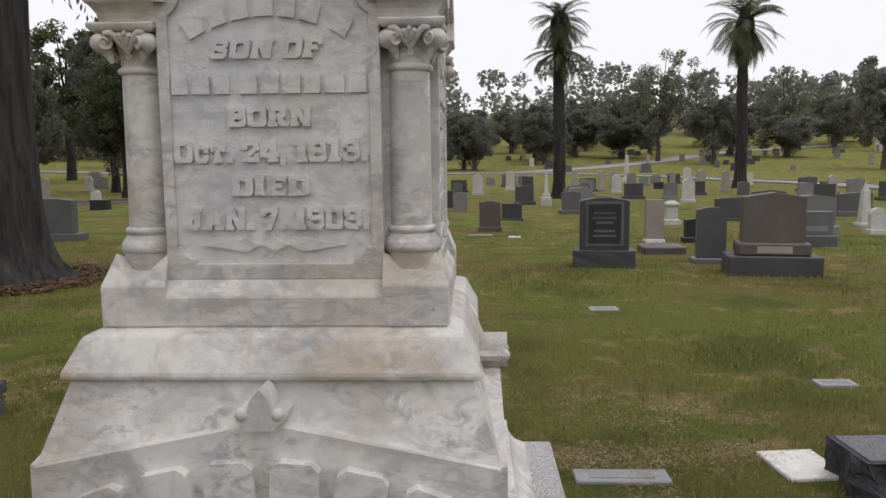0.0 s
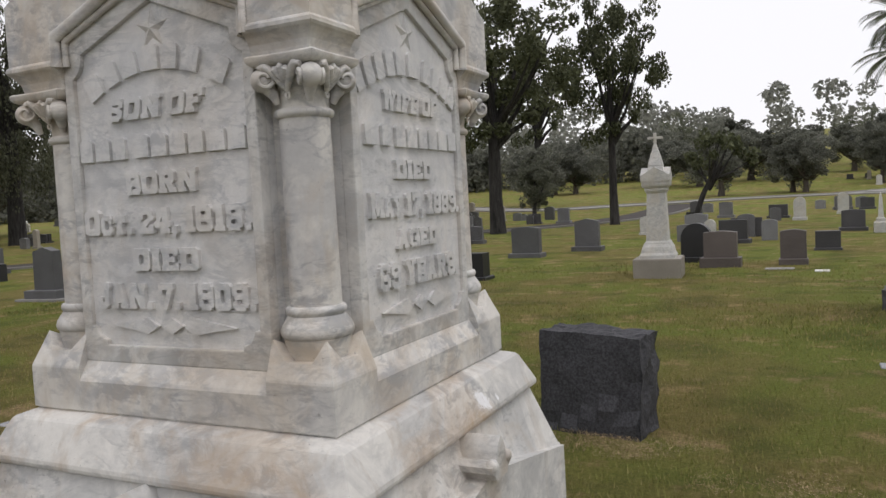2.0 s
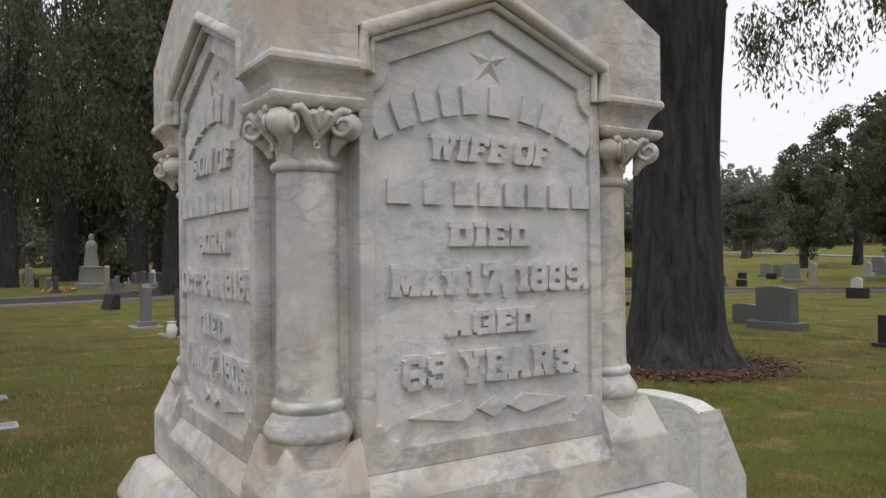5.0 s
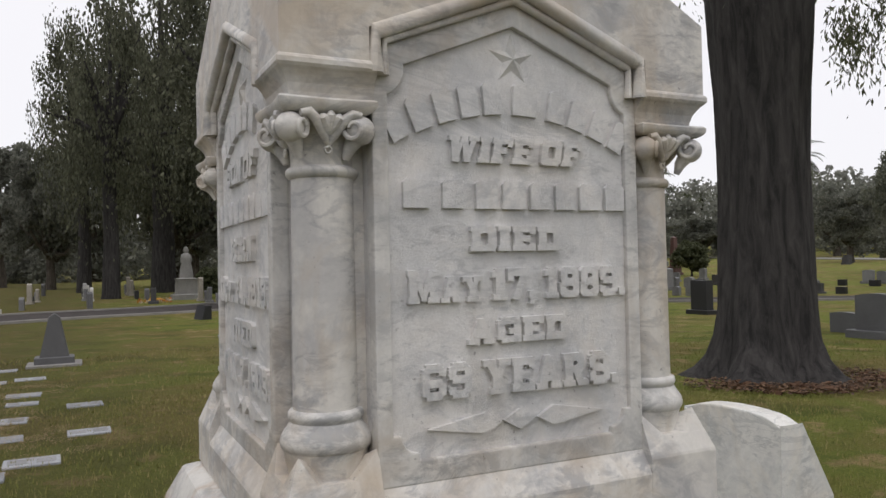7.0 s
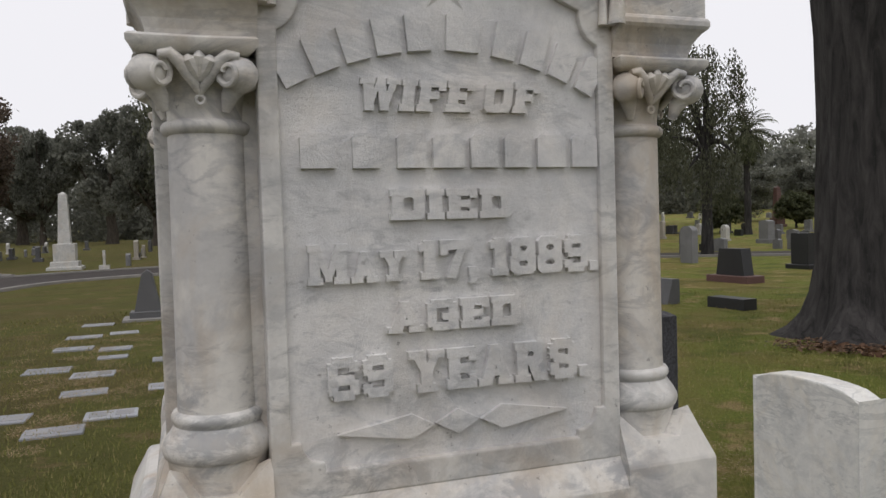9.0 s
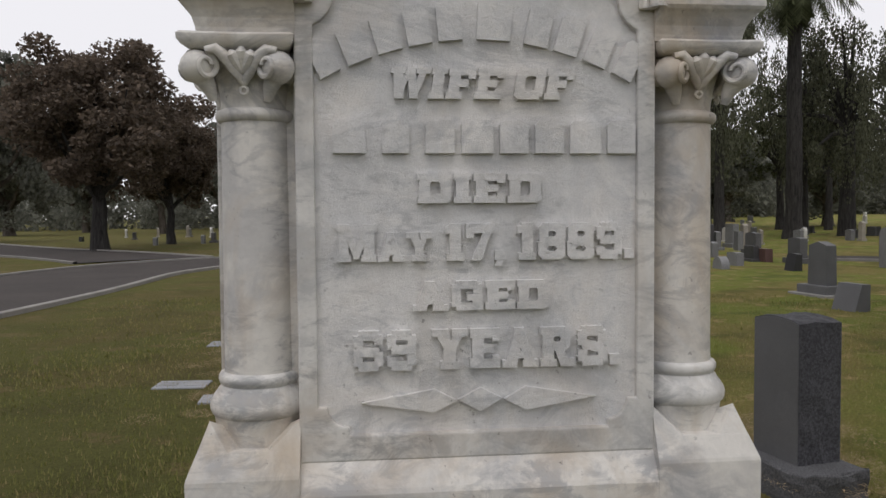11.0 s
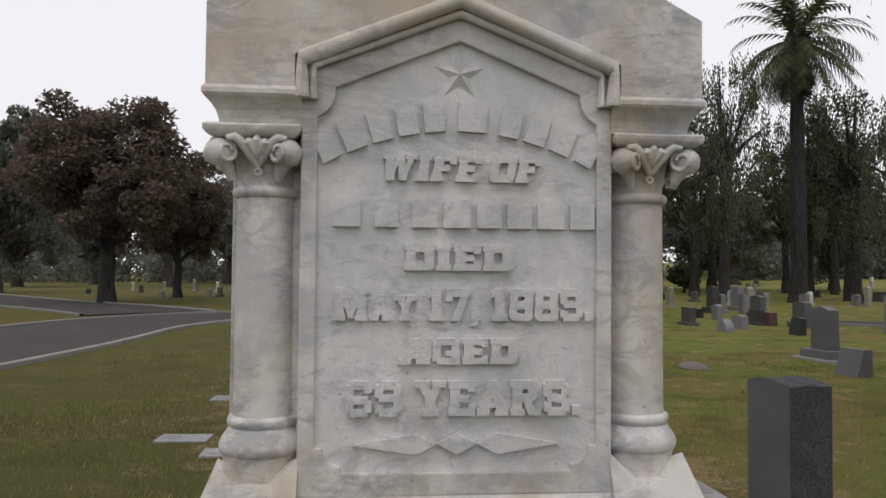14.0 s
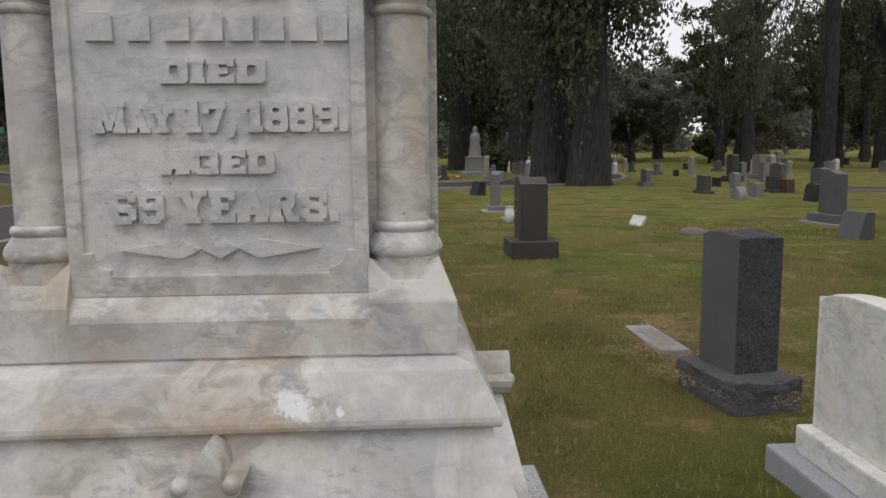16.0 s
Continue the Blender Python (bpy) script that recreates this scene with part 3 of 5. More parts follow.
def lettering(text, parent, k, x0, x1, z0, z1, slant=0.0, small=0):
    """Raised slab letters, one part each, fitted between two ends; the letters after the first one of a small run are lower."""
    rows, x = [], 0.0
    for i, ch in enumerate(text):
        if ch == " ":
            x += 0.36
            continue
        f = 0.76 if 0 < i < small else 1.0
        polys = [[(px * f, py * f) for px, py in q] for q in GLYPHS[ch]]
        lo = min(px for q in polys for px, py in q)
        rows.append([[(px + x - lo, py) for px, py in q] for q in polys])
        x = max(px for q in rows[-1] for px, py in q) + 0.135
    sx, sz = (x1 - x0) / (x - 0.135), z1 - z0
    for polys in rows:
        bm = bmesh.new()
        for n, q in enumerate(polys):
            pts = [(x0 + px * sx + slant * (py - 0.5) * sz, z0 + py * sz) for px, py in q]
            cx, cz = sum(p[0] for p in pts) / 4, sum(p[1] for p in pts) / 4
            area = sum(a[0] * b[1] - b[0] * a[1] for a, b in zip(pts, pts[1:] + pts[:1]))
            pts = pts if area > 0 else pts[::-1]
            lift = -H - 0.0086 - 0.00010 * n
            rings = []
            for grow, depth in ((0.0022, -H + 0.002), (0.0010, lift + 0.0034), (-0.0004, lift + 0.0009), (-0.0016, lift)):
                rings.append([(px + math.copysign(min(grow, abs(px - cx)), px - cx), depth, pz + math.copysign(grow, pz - cz)) for px, pz in pts])
            loft(bm, rings)
        face_part("letter", bm, MARBLE_TEXT, k, parent)


def bars(widths, parent, k, x0, x1, z0, h, arc=0.0):
    """Plain raised bars in place of a name, straight or on an arch."""
    gap = 0.24
    total = sum(w for w in widths) + gap * (len(widths) - 1)
    s, x = (x1 - x0) / total, x0
    for w in widths:
        if w > 0.3:
            c = x + w * s / 2
            drop, tilt = (arc * (c / x1) ** 2, 2 * arc * c / x1 ** 2) if arc else (0, 0)
            bm = bmesh.new()
            u = w * s / 2
            prism(bm, [(-u, 0), (u, 0), (u, h - 0.006), (u - 0.006, h), (0.006 - u, h), (-u, h - 0.006)], -H - 0.0078, -H + 0.003)
            bevel(bm, 0.0030, 2)
            bm.transform(Matrix.Translation((c, 0, z0 - drop)) @ Matrix.Rotation(tilt, 4, "Y"))
            face_part("raised_bar", bm, MARBLE_TEXT, k, parent)
        x += (w + gap) * s


for k in range(4):
    bm = bmesh.new()
    prism(bm, [(x * 0.995, z) for x, z in outer], -H, -0.30)
    panel = face_part("inscription_panel", bm, MARBLE_TEXT, k, None, "pitted marble panel with raised letters")
    bm = bmesh.new()
    holed(bm, outer, inner, -H - 0.010, -H + 0.02)
    bevel(bm, 0.003, 2)
    face_part("panel_border", bm, MARBLE, k, panel)
    bm = bmesh.new()
    star = []
    for i in range(10):
        r = 0.045 if i % 2 == 0 else 0.018
        star.append((r * math.sin(i * math.pi / 5), 1.950 + r * math.cos(i * math.pi / 5)))
    vs = [bm.verts.new((x, -H, z)) for x, z in star]
    top = bm.verts.new((0, -H - 0.008, 1.950))
    for i in range(10):
        bm.faces.new((vs[i], vs[(i + 1) % 10], top))
    face_part("star", bm, MARBLE, k, panel)
    for kite in ([(-0.168, 1.349), (-0.066, 1.3325), (-0.034, 1.349), (-0.066, 1.3660)], [(-0.032, 1.350), (0.0, 1.3325), (0.032, 1.350), (0.0, 1.3665)], [(0.034, 1.349), (0.066, 1.3325), (0.168, 1.349), (0.066, 1.3660)]):
        bm = bmesh.new()
        prism(bm, kite, -H - 0.0075, -H + 0.003)
        bevel(bm, 0.0022, 2)
        face_part("diamond", bm, MARBLE_TEXT, k, panel)
    if k == 0:
        bars((1, 0.9, 1, 1.1, 0.9, 1, 0.2, 0.9), panel, k, -0.18, 0.178, 1.868, 0.050, 0.050)
        lettering("SON OF", panel, k, -0.132, 0.122, 1.776, 1.818, 0.18)
        bars((0.9, 1, 0.9, 0.1, 1, 1, 1, 0.9, 1.1, 1), panel, k, -0.225, 0.222, 1.696, 0.046)
        lettering("BORN", panel, k, -0.096, 0.094, 1.623, 1.666)
        lettering("OCT. 24, 1813.", panel, k, -0.225, 0.221, 1.542, 1.591, 0, 3)
        lettering("DIED", panel, k, -0.093, 0.084, 1.465, 1.508)
        lettering("JAN. 7. 1909.", panel, k, -0.204, 0.221, 1.386, 1.436)
    if k == 1:
        bars((0.9, 1, 1, 1, 1, 0.1, 1.4, 0.1, 1, 1, 1, 0.9), panel, k, -0.220, 0.220, 1.856, 0.054, 0.058)
        lettering("WIFE OF", panel, k, -0.124, 0.132, 1.775, 1.815, 0.18)
        bars((1.1, 0.1, 0.9, 0.1, 1, 1.1, 1, 1, 1.1, 1), panel, k, -0.204, 0.226, 1.698, 0.046)
        lettering("DIED", panel, k, -0.086, 0.086, 1.630, 1.668)
        lettering("MAY 17, 1889.", panel, k, -0.198, 0.222, 1.549, 1.598, 0, 3)
        lettering("AGED", panel, k, -0.094, 0.096, 1.479, 1.517)
        lettering("69 YEARS.", panel, k, -0.178, 0.202, 1.396, 1.449)

# corner columns, built once
CXY, CR, IMP, CAP = 0.3150, 0.0498, 0.3225, 0.3285


def make_pedestal():
    """A square foot, sloping in to a round drum, with a spur rising at each corner."""
    def level(f, z):
        lo, hi = 0.2535 - 0.001 * f, 0.4055 - 0.029 * f
        return [(lo, -hi, z), (hi, -hi, z), (hi, -lo, z), (lo, -lo, z)]
    bm = bmesh.new()
    loft(bm, [level(0, 1.1635), level(0, 1.254), level(0.04, 1.259), level(0.46, 1.290)])
    p = part("pedestal", bm, MARBLE_CAP, MON, "column pedestal with broached corner")
    mid, tips = level(0.46, 1.2895), level(1.0, 1.331)
    hub = Vector((CXY, -CXY, 1.2895))
    for i in range(4):
        k, tip = Vector(mid[i]), Vector(tips[i])
        a, b = k.lerp(Vector(mid[i - 1]), 0.30), k.lerp(Vector(mid[(i + 1) % 4]), 0.30)
        bm = bmesh.new()
        va, vb, vc, vt, vi = [bm.verts.new(q) for q in (k, a, b, tip, hub)]
        for tri_ in ((va, vb, vt), (va, vc, vt), (vb, vi, vt), (vc, vi, vt), (va, vb, vi, vc)):
            bm.faces.new(tri_)
        part("spur", bm, MARBLE_CAP, p)
    bm = bmesh.new()
    loft(bm, [circle(r, z, 32, CXY, -CXY) for r, z in ((0.058, 1.27), (0.0585, 1.29), (0.064, 1.318), (0.066, 1.331))])
    part("drum", bm, MARBLE_CAP, p, "", True)
    return p


def make_column():
    bm = bmesh.new()
    loft(bm, [circle(r, z, 32, CXY, -CXY) for r, z in [(CR + 0.001, 1.38), (CR, 1.42), (CR * 0.985, 1.60), (CR * 0.97, 1.752)]])
    col = part("column", bm, MARBLE_CAP, MON, "round marble corner column", True)
    bm = bmesh.new()
    prof = [(0.0660, 1.329), (0.0690, 1.3315), (0.0712, 1.337), (0.0715, 1.343), (0.0695, 1.350), (0.0655, 1.357), (0.0610, 1.363), (0.0575, 1.3685), (0.0555, 1.3715), (0.0560, 1.3735), (0.0580, 1.376), (0.0590, 1.380), (0.0583, 1.385), (0.0560, 1.3885), (0.0505, 1.390)]
    loft(bm, [circle(r, z, 32, CXY, -CXY) for r, z in prof])
    part("column_base", bm, MARBLE, col, "", True)
    bm = bmesh.new()
    prof = [(0.047, 1.744), (0.0530, 1.746), (0.0565, 1.751), (0.0565, 1.757), (0.0530, 1.761), (0.0480, 1.763), (0.0480, 1.772), (0.0495, 1.786), (0.0530, 1.802), (0.0580, 1.818), (0.064, 1.832), (0.063, 1.842)]
    loft(bm, [circle(r, z, 32, CXY, -CXY) for r, z in prof])
    cap = part("capital", bm, MARBLE_CAP, col, "carved capital with corner scrolls", True)
    for i in range(4):
        a = radians(45 + 90 * i)
        d, s = Vector((math.cos(a), math.sin(a), 0)), Vector((-math.sin(a), math.cos(a), 0))
        c = Vector((CAP, -CAP, 1.813)) + d * 0.0755
        bm = bmesh.new()
        bmesh.ops.create_uvsphere(bm, u_segments=18, v_segments=12, radius=0.0225, matrix=Matrix.Translation(c) @ Matrix.Rotation(a, 4, "Z") @ Matrix.Diagonal((1.05, 0.95, 1.0, 1)))
        for sg in (-1, 1):
            pts, n = [], 16
            for j in range(n + 1):
                th, r = radians(100 + 430 * j / n), 0.0195 * (1 - 0.66 * j / n)
                pts.append(c + s * sg * (0.0175 + 0.005 * j / n) + d * (r * math.cos(th)) + Vector((0, 0, r * math.sin(th))))
            tube(bm, pts, [0.0046 * (1 - 0.3 * j / n) for j in range(n + 1)], 7)
        tube(bm, [c + Vector((0, 0, -0.010)) - d * 0.006, c - d * 0.018 + Vector((0, 0, -0.026)), c - d * 0.024 + Vector((0, 0, -0.043))], [0.0150, 0.0105, 0.0055], 10)
        part("scroll", bm, MARBLE_CAP, cap, "", True)
    for i in range(4):
        a = radians(90 * i)
        d, s = Vector((math.cos(a), math.sin(a), 0)), Vector((-math.sin(a), math.cos(a), 0))
        c = Vector((CAP - 0.006, 0.006 - CAP, 0)) + d * 0.060
        bm = bmesh.new()
        up = Vector((0, 0, 1))
        for sg in (-1, 1):
            tube(bm, [c + d * 0.012 + s * sg * 0.047 + up * 1.833, c + d * 0.010 + s * sg * 0.034 + up * 1.836, c + d * 0.006 + s * sg * 0.022 + up * 1.826, c + s * sg * 0.013 + up * 1.812, c - d * 0.004 + s * sg * 0.005 + up * 1.800, c - d * 0.010 + up * 1.791], [0.0050, 0.0078, 0.0085, 0.0075, 0.0060, 0.0040], 9)
        for ang, ln in ((-38, 0.85), (0, 1.0), (38, 0.85)):
            q = math.sin(radians(ang))
            tube(bm, [c - d * 0.002 + up * 1.806, c + d * 0.004 + s * q * 0.010 + up * (1.806 + 0.014 * ln), c + d * 0.009 + s * q * 0.020 + up * (1.806 + 0.027 * ln), c + d * 0.009 + s * q * 0.023 + up * (1.806 + 0.033 * ln)], [0.0045, 0.0085, 0.0080, 0.0030], 8)
        ringc = c - d * 0.0085 + up * 1.783
        tube(bm, [ringc + (s * math.cos(th) + up * math.sin(th)) * 0.0052 for th in [math.pi * j / 5 for j in range(11)]], [0.0024] * 11, 6)
        part("leaf", bm, MARBLE_CAP, cap, "", True)
    bm = bmesh.new()
    prof = [(0.064, 1.836), (0.0710, 1.840), (0.0755, 1.846), (0.0760, 1.8535), (0.072, 1.857), (0.062, 1.859)]
    rings = []
    for h, z in prof:
        ring = []
        for i in range(4):
            p, q = Vector(square(h, z)[i]), Vector(square(h, z)[(i + 1) % 4])
            for t in range(6):
                w = p.lerp(q, t / 6)
                mid = (p + q) / 2
                ring.append(w - Vector((mid.x, mid.y, 0)).normalized() * 0.005 * math.sin(math.pi * t / 6) + Vector((CAP, -CAP, 0)))
        rings.append(ring)
    loft(bm, rings)
    part("abacus", bm, MARBLE_CAP, col, "", True)
    return col


ped, col = make_pedestal(), make_column()
for k in range(1, 4):
    copy_thing(ped, Matrix.Rotation(radians(90 * k), 4, "Z"))
    copy_thing(col, Matrix.Rotation(radians(90 * k), 4, "Z"))

for k in range(4):
    bm = bmesh.new()
    prof = [(0.060, 1.857, IMP), (0.061, 1.866, IMP), (0.063, 1.878, 0.324), (0.067, 1.889, 0.327), (0.070, 1.895, 0.329), (0.0725, 1.8985, 0.331), (0.0750, 1.903, 0.3315), (0.0750, 1.910, 0.3315), (0.0725, 1.9145, 0.3315), (0.070, 1.916, 0.3315)]
    loft(bm, [square((cc + hh - 0.2520) / 2, z, (cc + hh + 0.2520) / 2, -(cc + hh + 0.2520) / 2) for hh, z, cc in prof])
    face_part("impost", bm, MARBLE_CAP, k)

# the gabled head
for k in range(4):
    bm = bmesh.new()
    A, B = 0.4015, 0.30
    pts = [(1, 1.914), (1, 2.046), (0, 2.262), (-1, 2.046), (-1, 1.914)]
    hole = [(-0.264, 1.914), (-0.264, 1.968), (0, 2.078), (0.264, 1.968), (0.264, 1.914)]
    front = [bm.verts.new((x * A, -A, z)) for x, z in pts] + [bm.verts.new((x, -A, z)) for x, z in hole]
    back = [bm.verts.new((x * B, -B, z)) for x, z in pts] + [bm.verts.new((x * 0.98, -B, z)) for x, z in hole]
    n = len(front)
    for i in range(n):
        bm.faces.new((front[i], front[(i + 1) % n], back[(i + 1) % n], back[i]))
    bm.faces.new(front)
    head = face_part("gabled_head", bm, MARBLE_CAP, k)
    for rad, dep, inset in ((0.0135, -0.396, 0.011), (0.0075, -0.388, 0.029)):
        bm = bmesh.new()
        w = 0.264 - inset
        tube(bm, [(-w, dep, 1.90), (-w, dep, 1.968 - inset * 0.45), (0, dep, 2.078 - inset * 1.08), (w, dep, 1.968 - inset * 0.45), (w, dep, 1.90)], [rad] * 5, 10)
        face_part("hood_mould", bm, MARBLE_CAP, k, head, "", True)
    bm = bmesh.new()
    prism(bm, [(-0.266, 1.90), (-0.266, 1.969), (0, 2.081), (0.266, 1.969), (0.266, 1.90), (0.240, 1.90), (0.240, 1.951), (0, 2.051), (-0.240, 1.951), (-0.240, 1.90)], -0.386, -0.370)
    face_part("hood_fillet", bm, MARBLE_CAP, k, head)
bm = bmesh.new()
c = bm.verts.new((0, 0, 2.262))
for k in range(4):
    R = Matrix.Rotation(radians(90 * k), 3, "Z")
    a, b, d = [bm.verts.new(R @ Vector(p)) for p in ((-0.4015, -0.4015, 2.046), (0, -0.4015, 2.262), (0.4015, -0.4015, 2.046))]
    bm.faces.new((a, b, c))
    bm.faces.new((b, d, c))
bmesh.ops.remove_doubles(bm, verts=bm.verts, dist=1e-5)
part("cross_gable_roof", bm, MARBLE_CAP, MON)


# ---- gravestones ----
def top_profile(kind, w, h):
    a = w / 2
    if kind == "arch":
        return [(-a, 0), (a, 0), (a, h * 0.86)] + [(a * math.cos(t), h * 0.86 + h * 0.14 * math.sin(t)) for t in [math.pi * i / 12 for i in range(1, 12)]] + [(-a, h * 0.86)]
    if kind == "round":
        return [(-a, 0), (a, 0), (a, h - a)] + [(a * math.cos(t), h - a + a * math.sin(t)) for t in [math.pi * i / 12 for i in range(1, 12)]] + [(-a, h - a)]
    if kind == "serp":
        return [(-a, 0), (a, 0), (a, h * 0.90)] + [(a * (1 - i / 6), h * (0.90 + 0.10 * (0.5 - 0.5 * math.cos(math.pi * min(1, i / 5))))) for i in range(1, 12) if i < 7] + [(-a * (i / 6), h * (0.90 + 0.10 * (0.5 - 0.5 * math.cos(math.pi * min(1, (6 - i) / 5))))) for i in range(1, 6)] + [(-a, h * 0.90)]
    if kind == "gable":
        return [(-a, 0), (a, 0), (a, h * 0.91), (0, h), (-a, h * 0.91)]
    if kind == "curve":
        return [(-a, 0), (a, 0), (a, h * 0.94)] + [(a * (1 - i / 5), h * (0.94 + 0.06 * math.sin(math.pi * i / 10))) for i in range(1, 10)] + [(-a, h * 0.94)]
    return [(-a, 0), (a, 0), (a, h), (-a, h)]


def headstone(x, y, w, h, d, top, mat, base=None, rot=0, label="", taper=0.0, rough=0.0, slant=0.0, writing=(), wmat=None, group="upright gravestones", base_mat=None, foot=False):
    """An upright stone facing -y before it is turned, on its base."""
    st = thing("gravestone", label or "granite gravestone standing on the lawn", "gravestone", x, y, terr(x, y), rot, group)
    z0 = 0.0
    if foot:
        bm = bmesh.new()
        bw, bd, bh = base
        box(bm, -bw / 2 - 0.12, bw / 2 + 0.12, -bd / 2 - 0.12, bd / 2 + 0.12, -0.08, 0.035)
        bevel(bm, 0.01)
        part("foundation", bm, CONCRETE, st, "low concrete foundation")
        z0 = 0.03
    if base:
        bw, bd, bh = base
        bm = bmesh.new()
        vs = box(bm, -bw / 2, bw / 2, -bd / 2, bd / 2, z0 - 0.06, z0 + bh)
        bevel(bm, 0.012, 1)
        if rough:
            bmesh.ops.subdivide_edges(bm, edges=bm.edges[:], cuts=3, use_grid_fill=True)
            rough_up(bm, rough * 0.6, 9, lambda v: v.co.z > z0 + bh - 0.005)
        part("base", bm, base_mat or mat, st)
        z0 += bh
    bm = bmesh.new()
    lo = -0.06 if not base else -0.004
    pts = [(px * (1 - taper * pz / h), pz + z0 if pz > 0 else z0 + lo) for px, pz in top_profile(top, w, h)]
    vs = prism(bm, pts, -d / 2, d / 2)
    if slant:
        for v in bm.verts:
            if v.co.y < 0:
                v.co.y += slant * max(0, v.co.z - z0) / h
    bevel(bm, min(0.012, d * 0.08), 2)
    if rough:
        bmesh.ops.triangulate(bm, faces=[f for f in bm.faces if len(f.verts) > 4])
        bmesh.ops.subdivide_edges(bm, edges=[e for e in bm.edges if e.calc_length() > 0.12], cuts=3, use_grid_fill=False)
        rough_up(bm, rough, 13, lambda v: abs(v.co.y) > d / 2 - 0.013)
    die = part("die", bm, mat, st)
    for wx, wz, ww, wh in writing:
        bm = bmesh.new()
        box(bm, wx - ww / 2, wx + ww / 2, -d / 2 - 0.004 + slant * wz / h, -d / 2 + 0.01 + slant * wz / h, z0 + wz - wh / 2, z0 + wz + wh / 2)
        part("inscription_bar", bm, wmat or BRONZE, die)
    return st


def flat_marker(x, y, w, d, mat=None, rot=0, label="flat granite grave marker set flush in the grass", plates=1):
    st = thing("flat_marker", label, "grave marker", x, y, terr(x, y), rot, "flat markers")
    bm = bmesh.new()
    box(bm, -w / 2, w / 2, -d / 2, d / 2, -0.05, 0.010)
    bevel(bm, 0.006)
    slab = part("slab", bm, mat or MARKER, st)
    for i in range(plates):
        c = (i - (plates - 1) / 2) * w / max(1, plates)
        bm = bmesh.new()
        box(bm, c - w * 0.34 / plates, c + w * 0.34 / plates, -d * 0.26, d * 0.26, 0.004, 0.0132)
        part("name_plate", bm, BRONZE, slab)
    return st


def obelisk(x, y, w, h, mat, steps, shaft_w, label, rot=0, tip=0.18):
    st = thing("obelisk", label, "obelisk", x, y, terr(x, y), rot)
    z = -0.05
    for i, (sw, sh) in enumerate(steps):
        bm = bmesh.new()
        loft(bm, [square(sw / 2, z), square(sw / 2, z + sh - 0.02), square(sw / 2 - 0.02, z + sh)])
        bevel(bm, 0.008)
        part("step", bm, mat, st)
        z += sh - 0.001
    bm = bmesh.new()
    loft(bm, [square(shaft_w / 2, z), square(shaft_w * 0.32, h - tip), square(0.012, h)])
    bevel(bm, 0.006)
    part("shaft", bm, mat, st)
    return st


# the white stone beside the monument: upright face, slanted back
ws = thing("gravestone", "chalky white marble gravestone with curved top on two bases", "gravestone", -1.31, 2.35, 0)
bm = bmesh.new()
box(bm, -0.44, 0.44, -0.29, 0.33, -0.06, 0.085)
bevel(bm, 0.015, 2)
part("foundation", bm, MARKER, ws, "bluish grey lower base")
bm = bmesh.new()
box(bm, -0.345, 0.355, -0.195, 0.24, 0.084, 0.215)
bevel(bm, 0.012, 2)
part("base", bm, WHITE_STONE, ws)
bm = bmesh.new()
a = 0.305
side = [(-0.125, 0.214), (0.200, 0.214), (0.200, 0.47), (0.005, 0.90), (-0.125, 0.90)]
va, vb = [bm.verts.new((-a, y, z)) for y, z in side], [bm.verts.new((a, y, z)) for y, z in side]
for i in range(5):
    bm.faces.new((va[i], va[(i + 1) % 5], vb[(i + 1) % 5], vb[i]))
bm.faces.new(va)
bm.faces.new(vb[::-1])
for i in range(1, 14):
    bmesh.ops.bisect_plane(bm, geom=bm.verts[:] + bm.edges[:] + bm.faces[:], plane_co=(a * (i / 7 - 1), 0, 0), plane_no=(1, 0, 0))
for v in bm.verts:
    if v.co.z > 0.85:
        v.co.z = 0.825 + 0.05 * math.sqrt(max(0, 1 - (v.co.x / a) ** 2))
bevel(bm, 0.010, 2)
part("die", bm, WHITE_STONE, ws)

# grey stone with rough edges beside it
gs = thing("gravestone", "dark grey granite gravestone with rock-cut ends on a low base", "gravestone", -3.03, 2.50, -0.11, 10)
bm = bmesh.new()
box(bm, -0.29, 0.38, -0.27, 0.20, -0.06, 0.21)
bevel(bm, 0.012)
bmesh.ops.subdivide_edges(bm, edges=bm.edges[:], cuts=5, use_grid_fill=True)
rough_up(bm, 0.022, 10, lambda v: v.co.z > 0.205)
part("base", bm, G_ROUGH, gs)
bm = bmesh.new()
face = [(-0.198, 0.206), (0.198, 0.206), (0.198, 1.062), (0.12, 1.082), (0.0, 1.092), (-0.12, 1.082), (-0.198, 1.062)]
prism(bm, face, -0.152, 0.152)
bmesh.ops.triangulate(bm, faces=bm.faces[:])
bmesh.ops.subdivide_edges(bm, edges=bm.edges[:], cuts=7, use_grid_fill=True)
rough_up(bm, 0.016, 12, lambda v: abs(v.co.y) > 0.151)
gd = part("die", bm, G_ROCK, gs, "rock-cut granite")
for s in (-1, 1):
    bm = bmesh.new()
    prism(bm, [(x * 0.985, z - 0.004) for x, z in face], s * 0.150, s * 0.157)
    part("polished_face", bm, G_MID, gd, "smooth grey face")

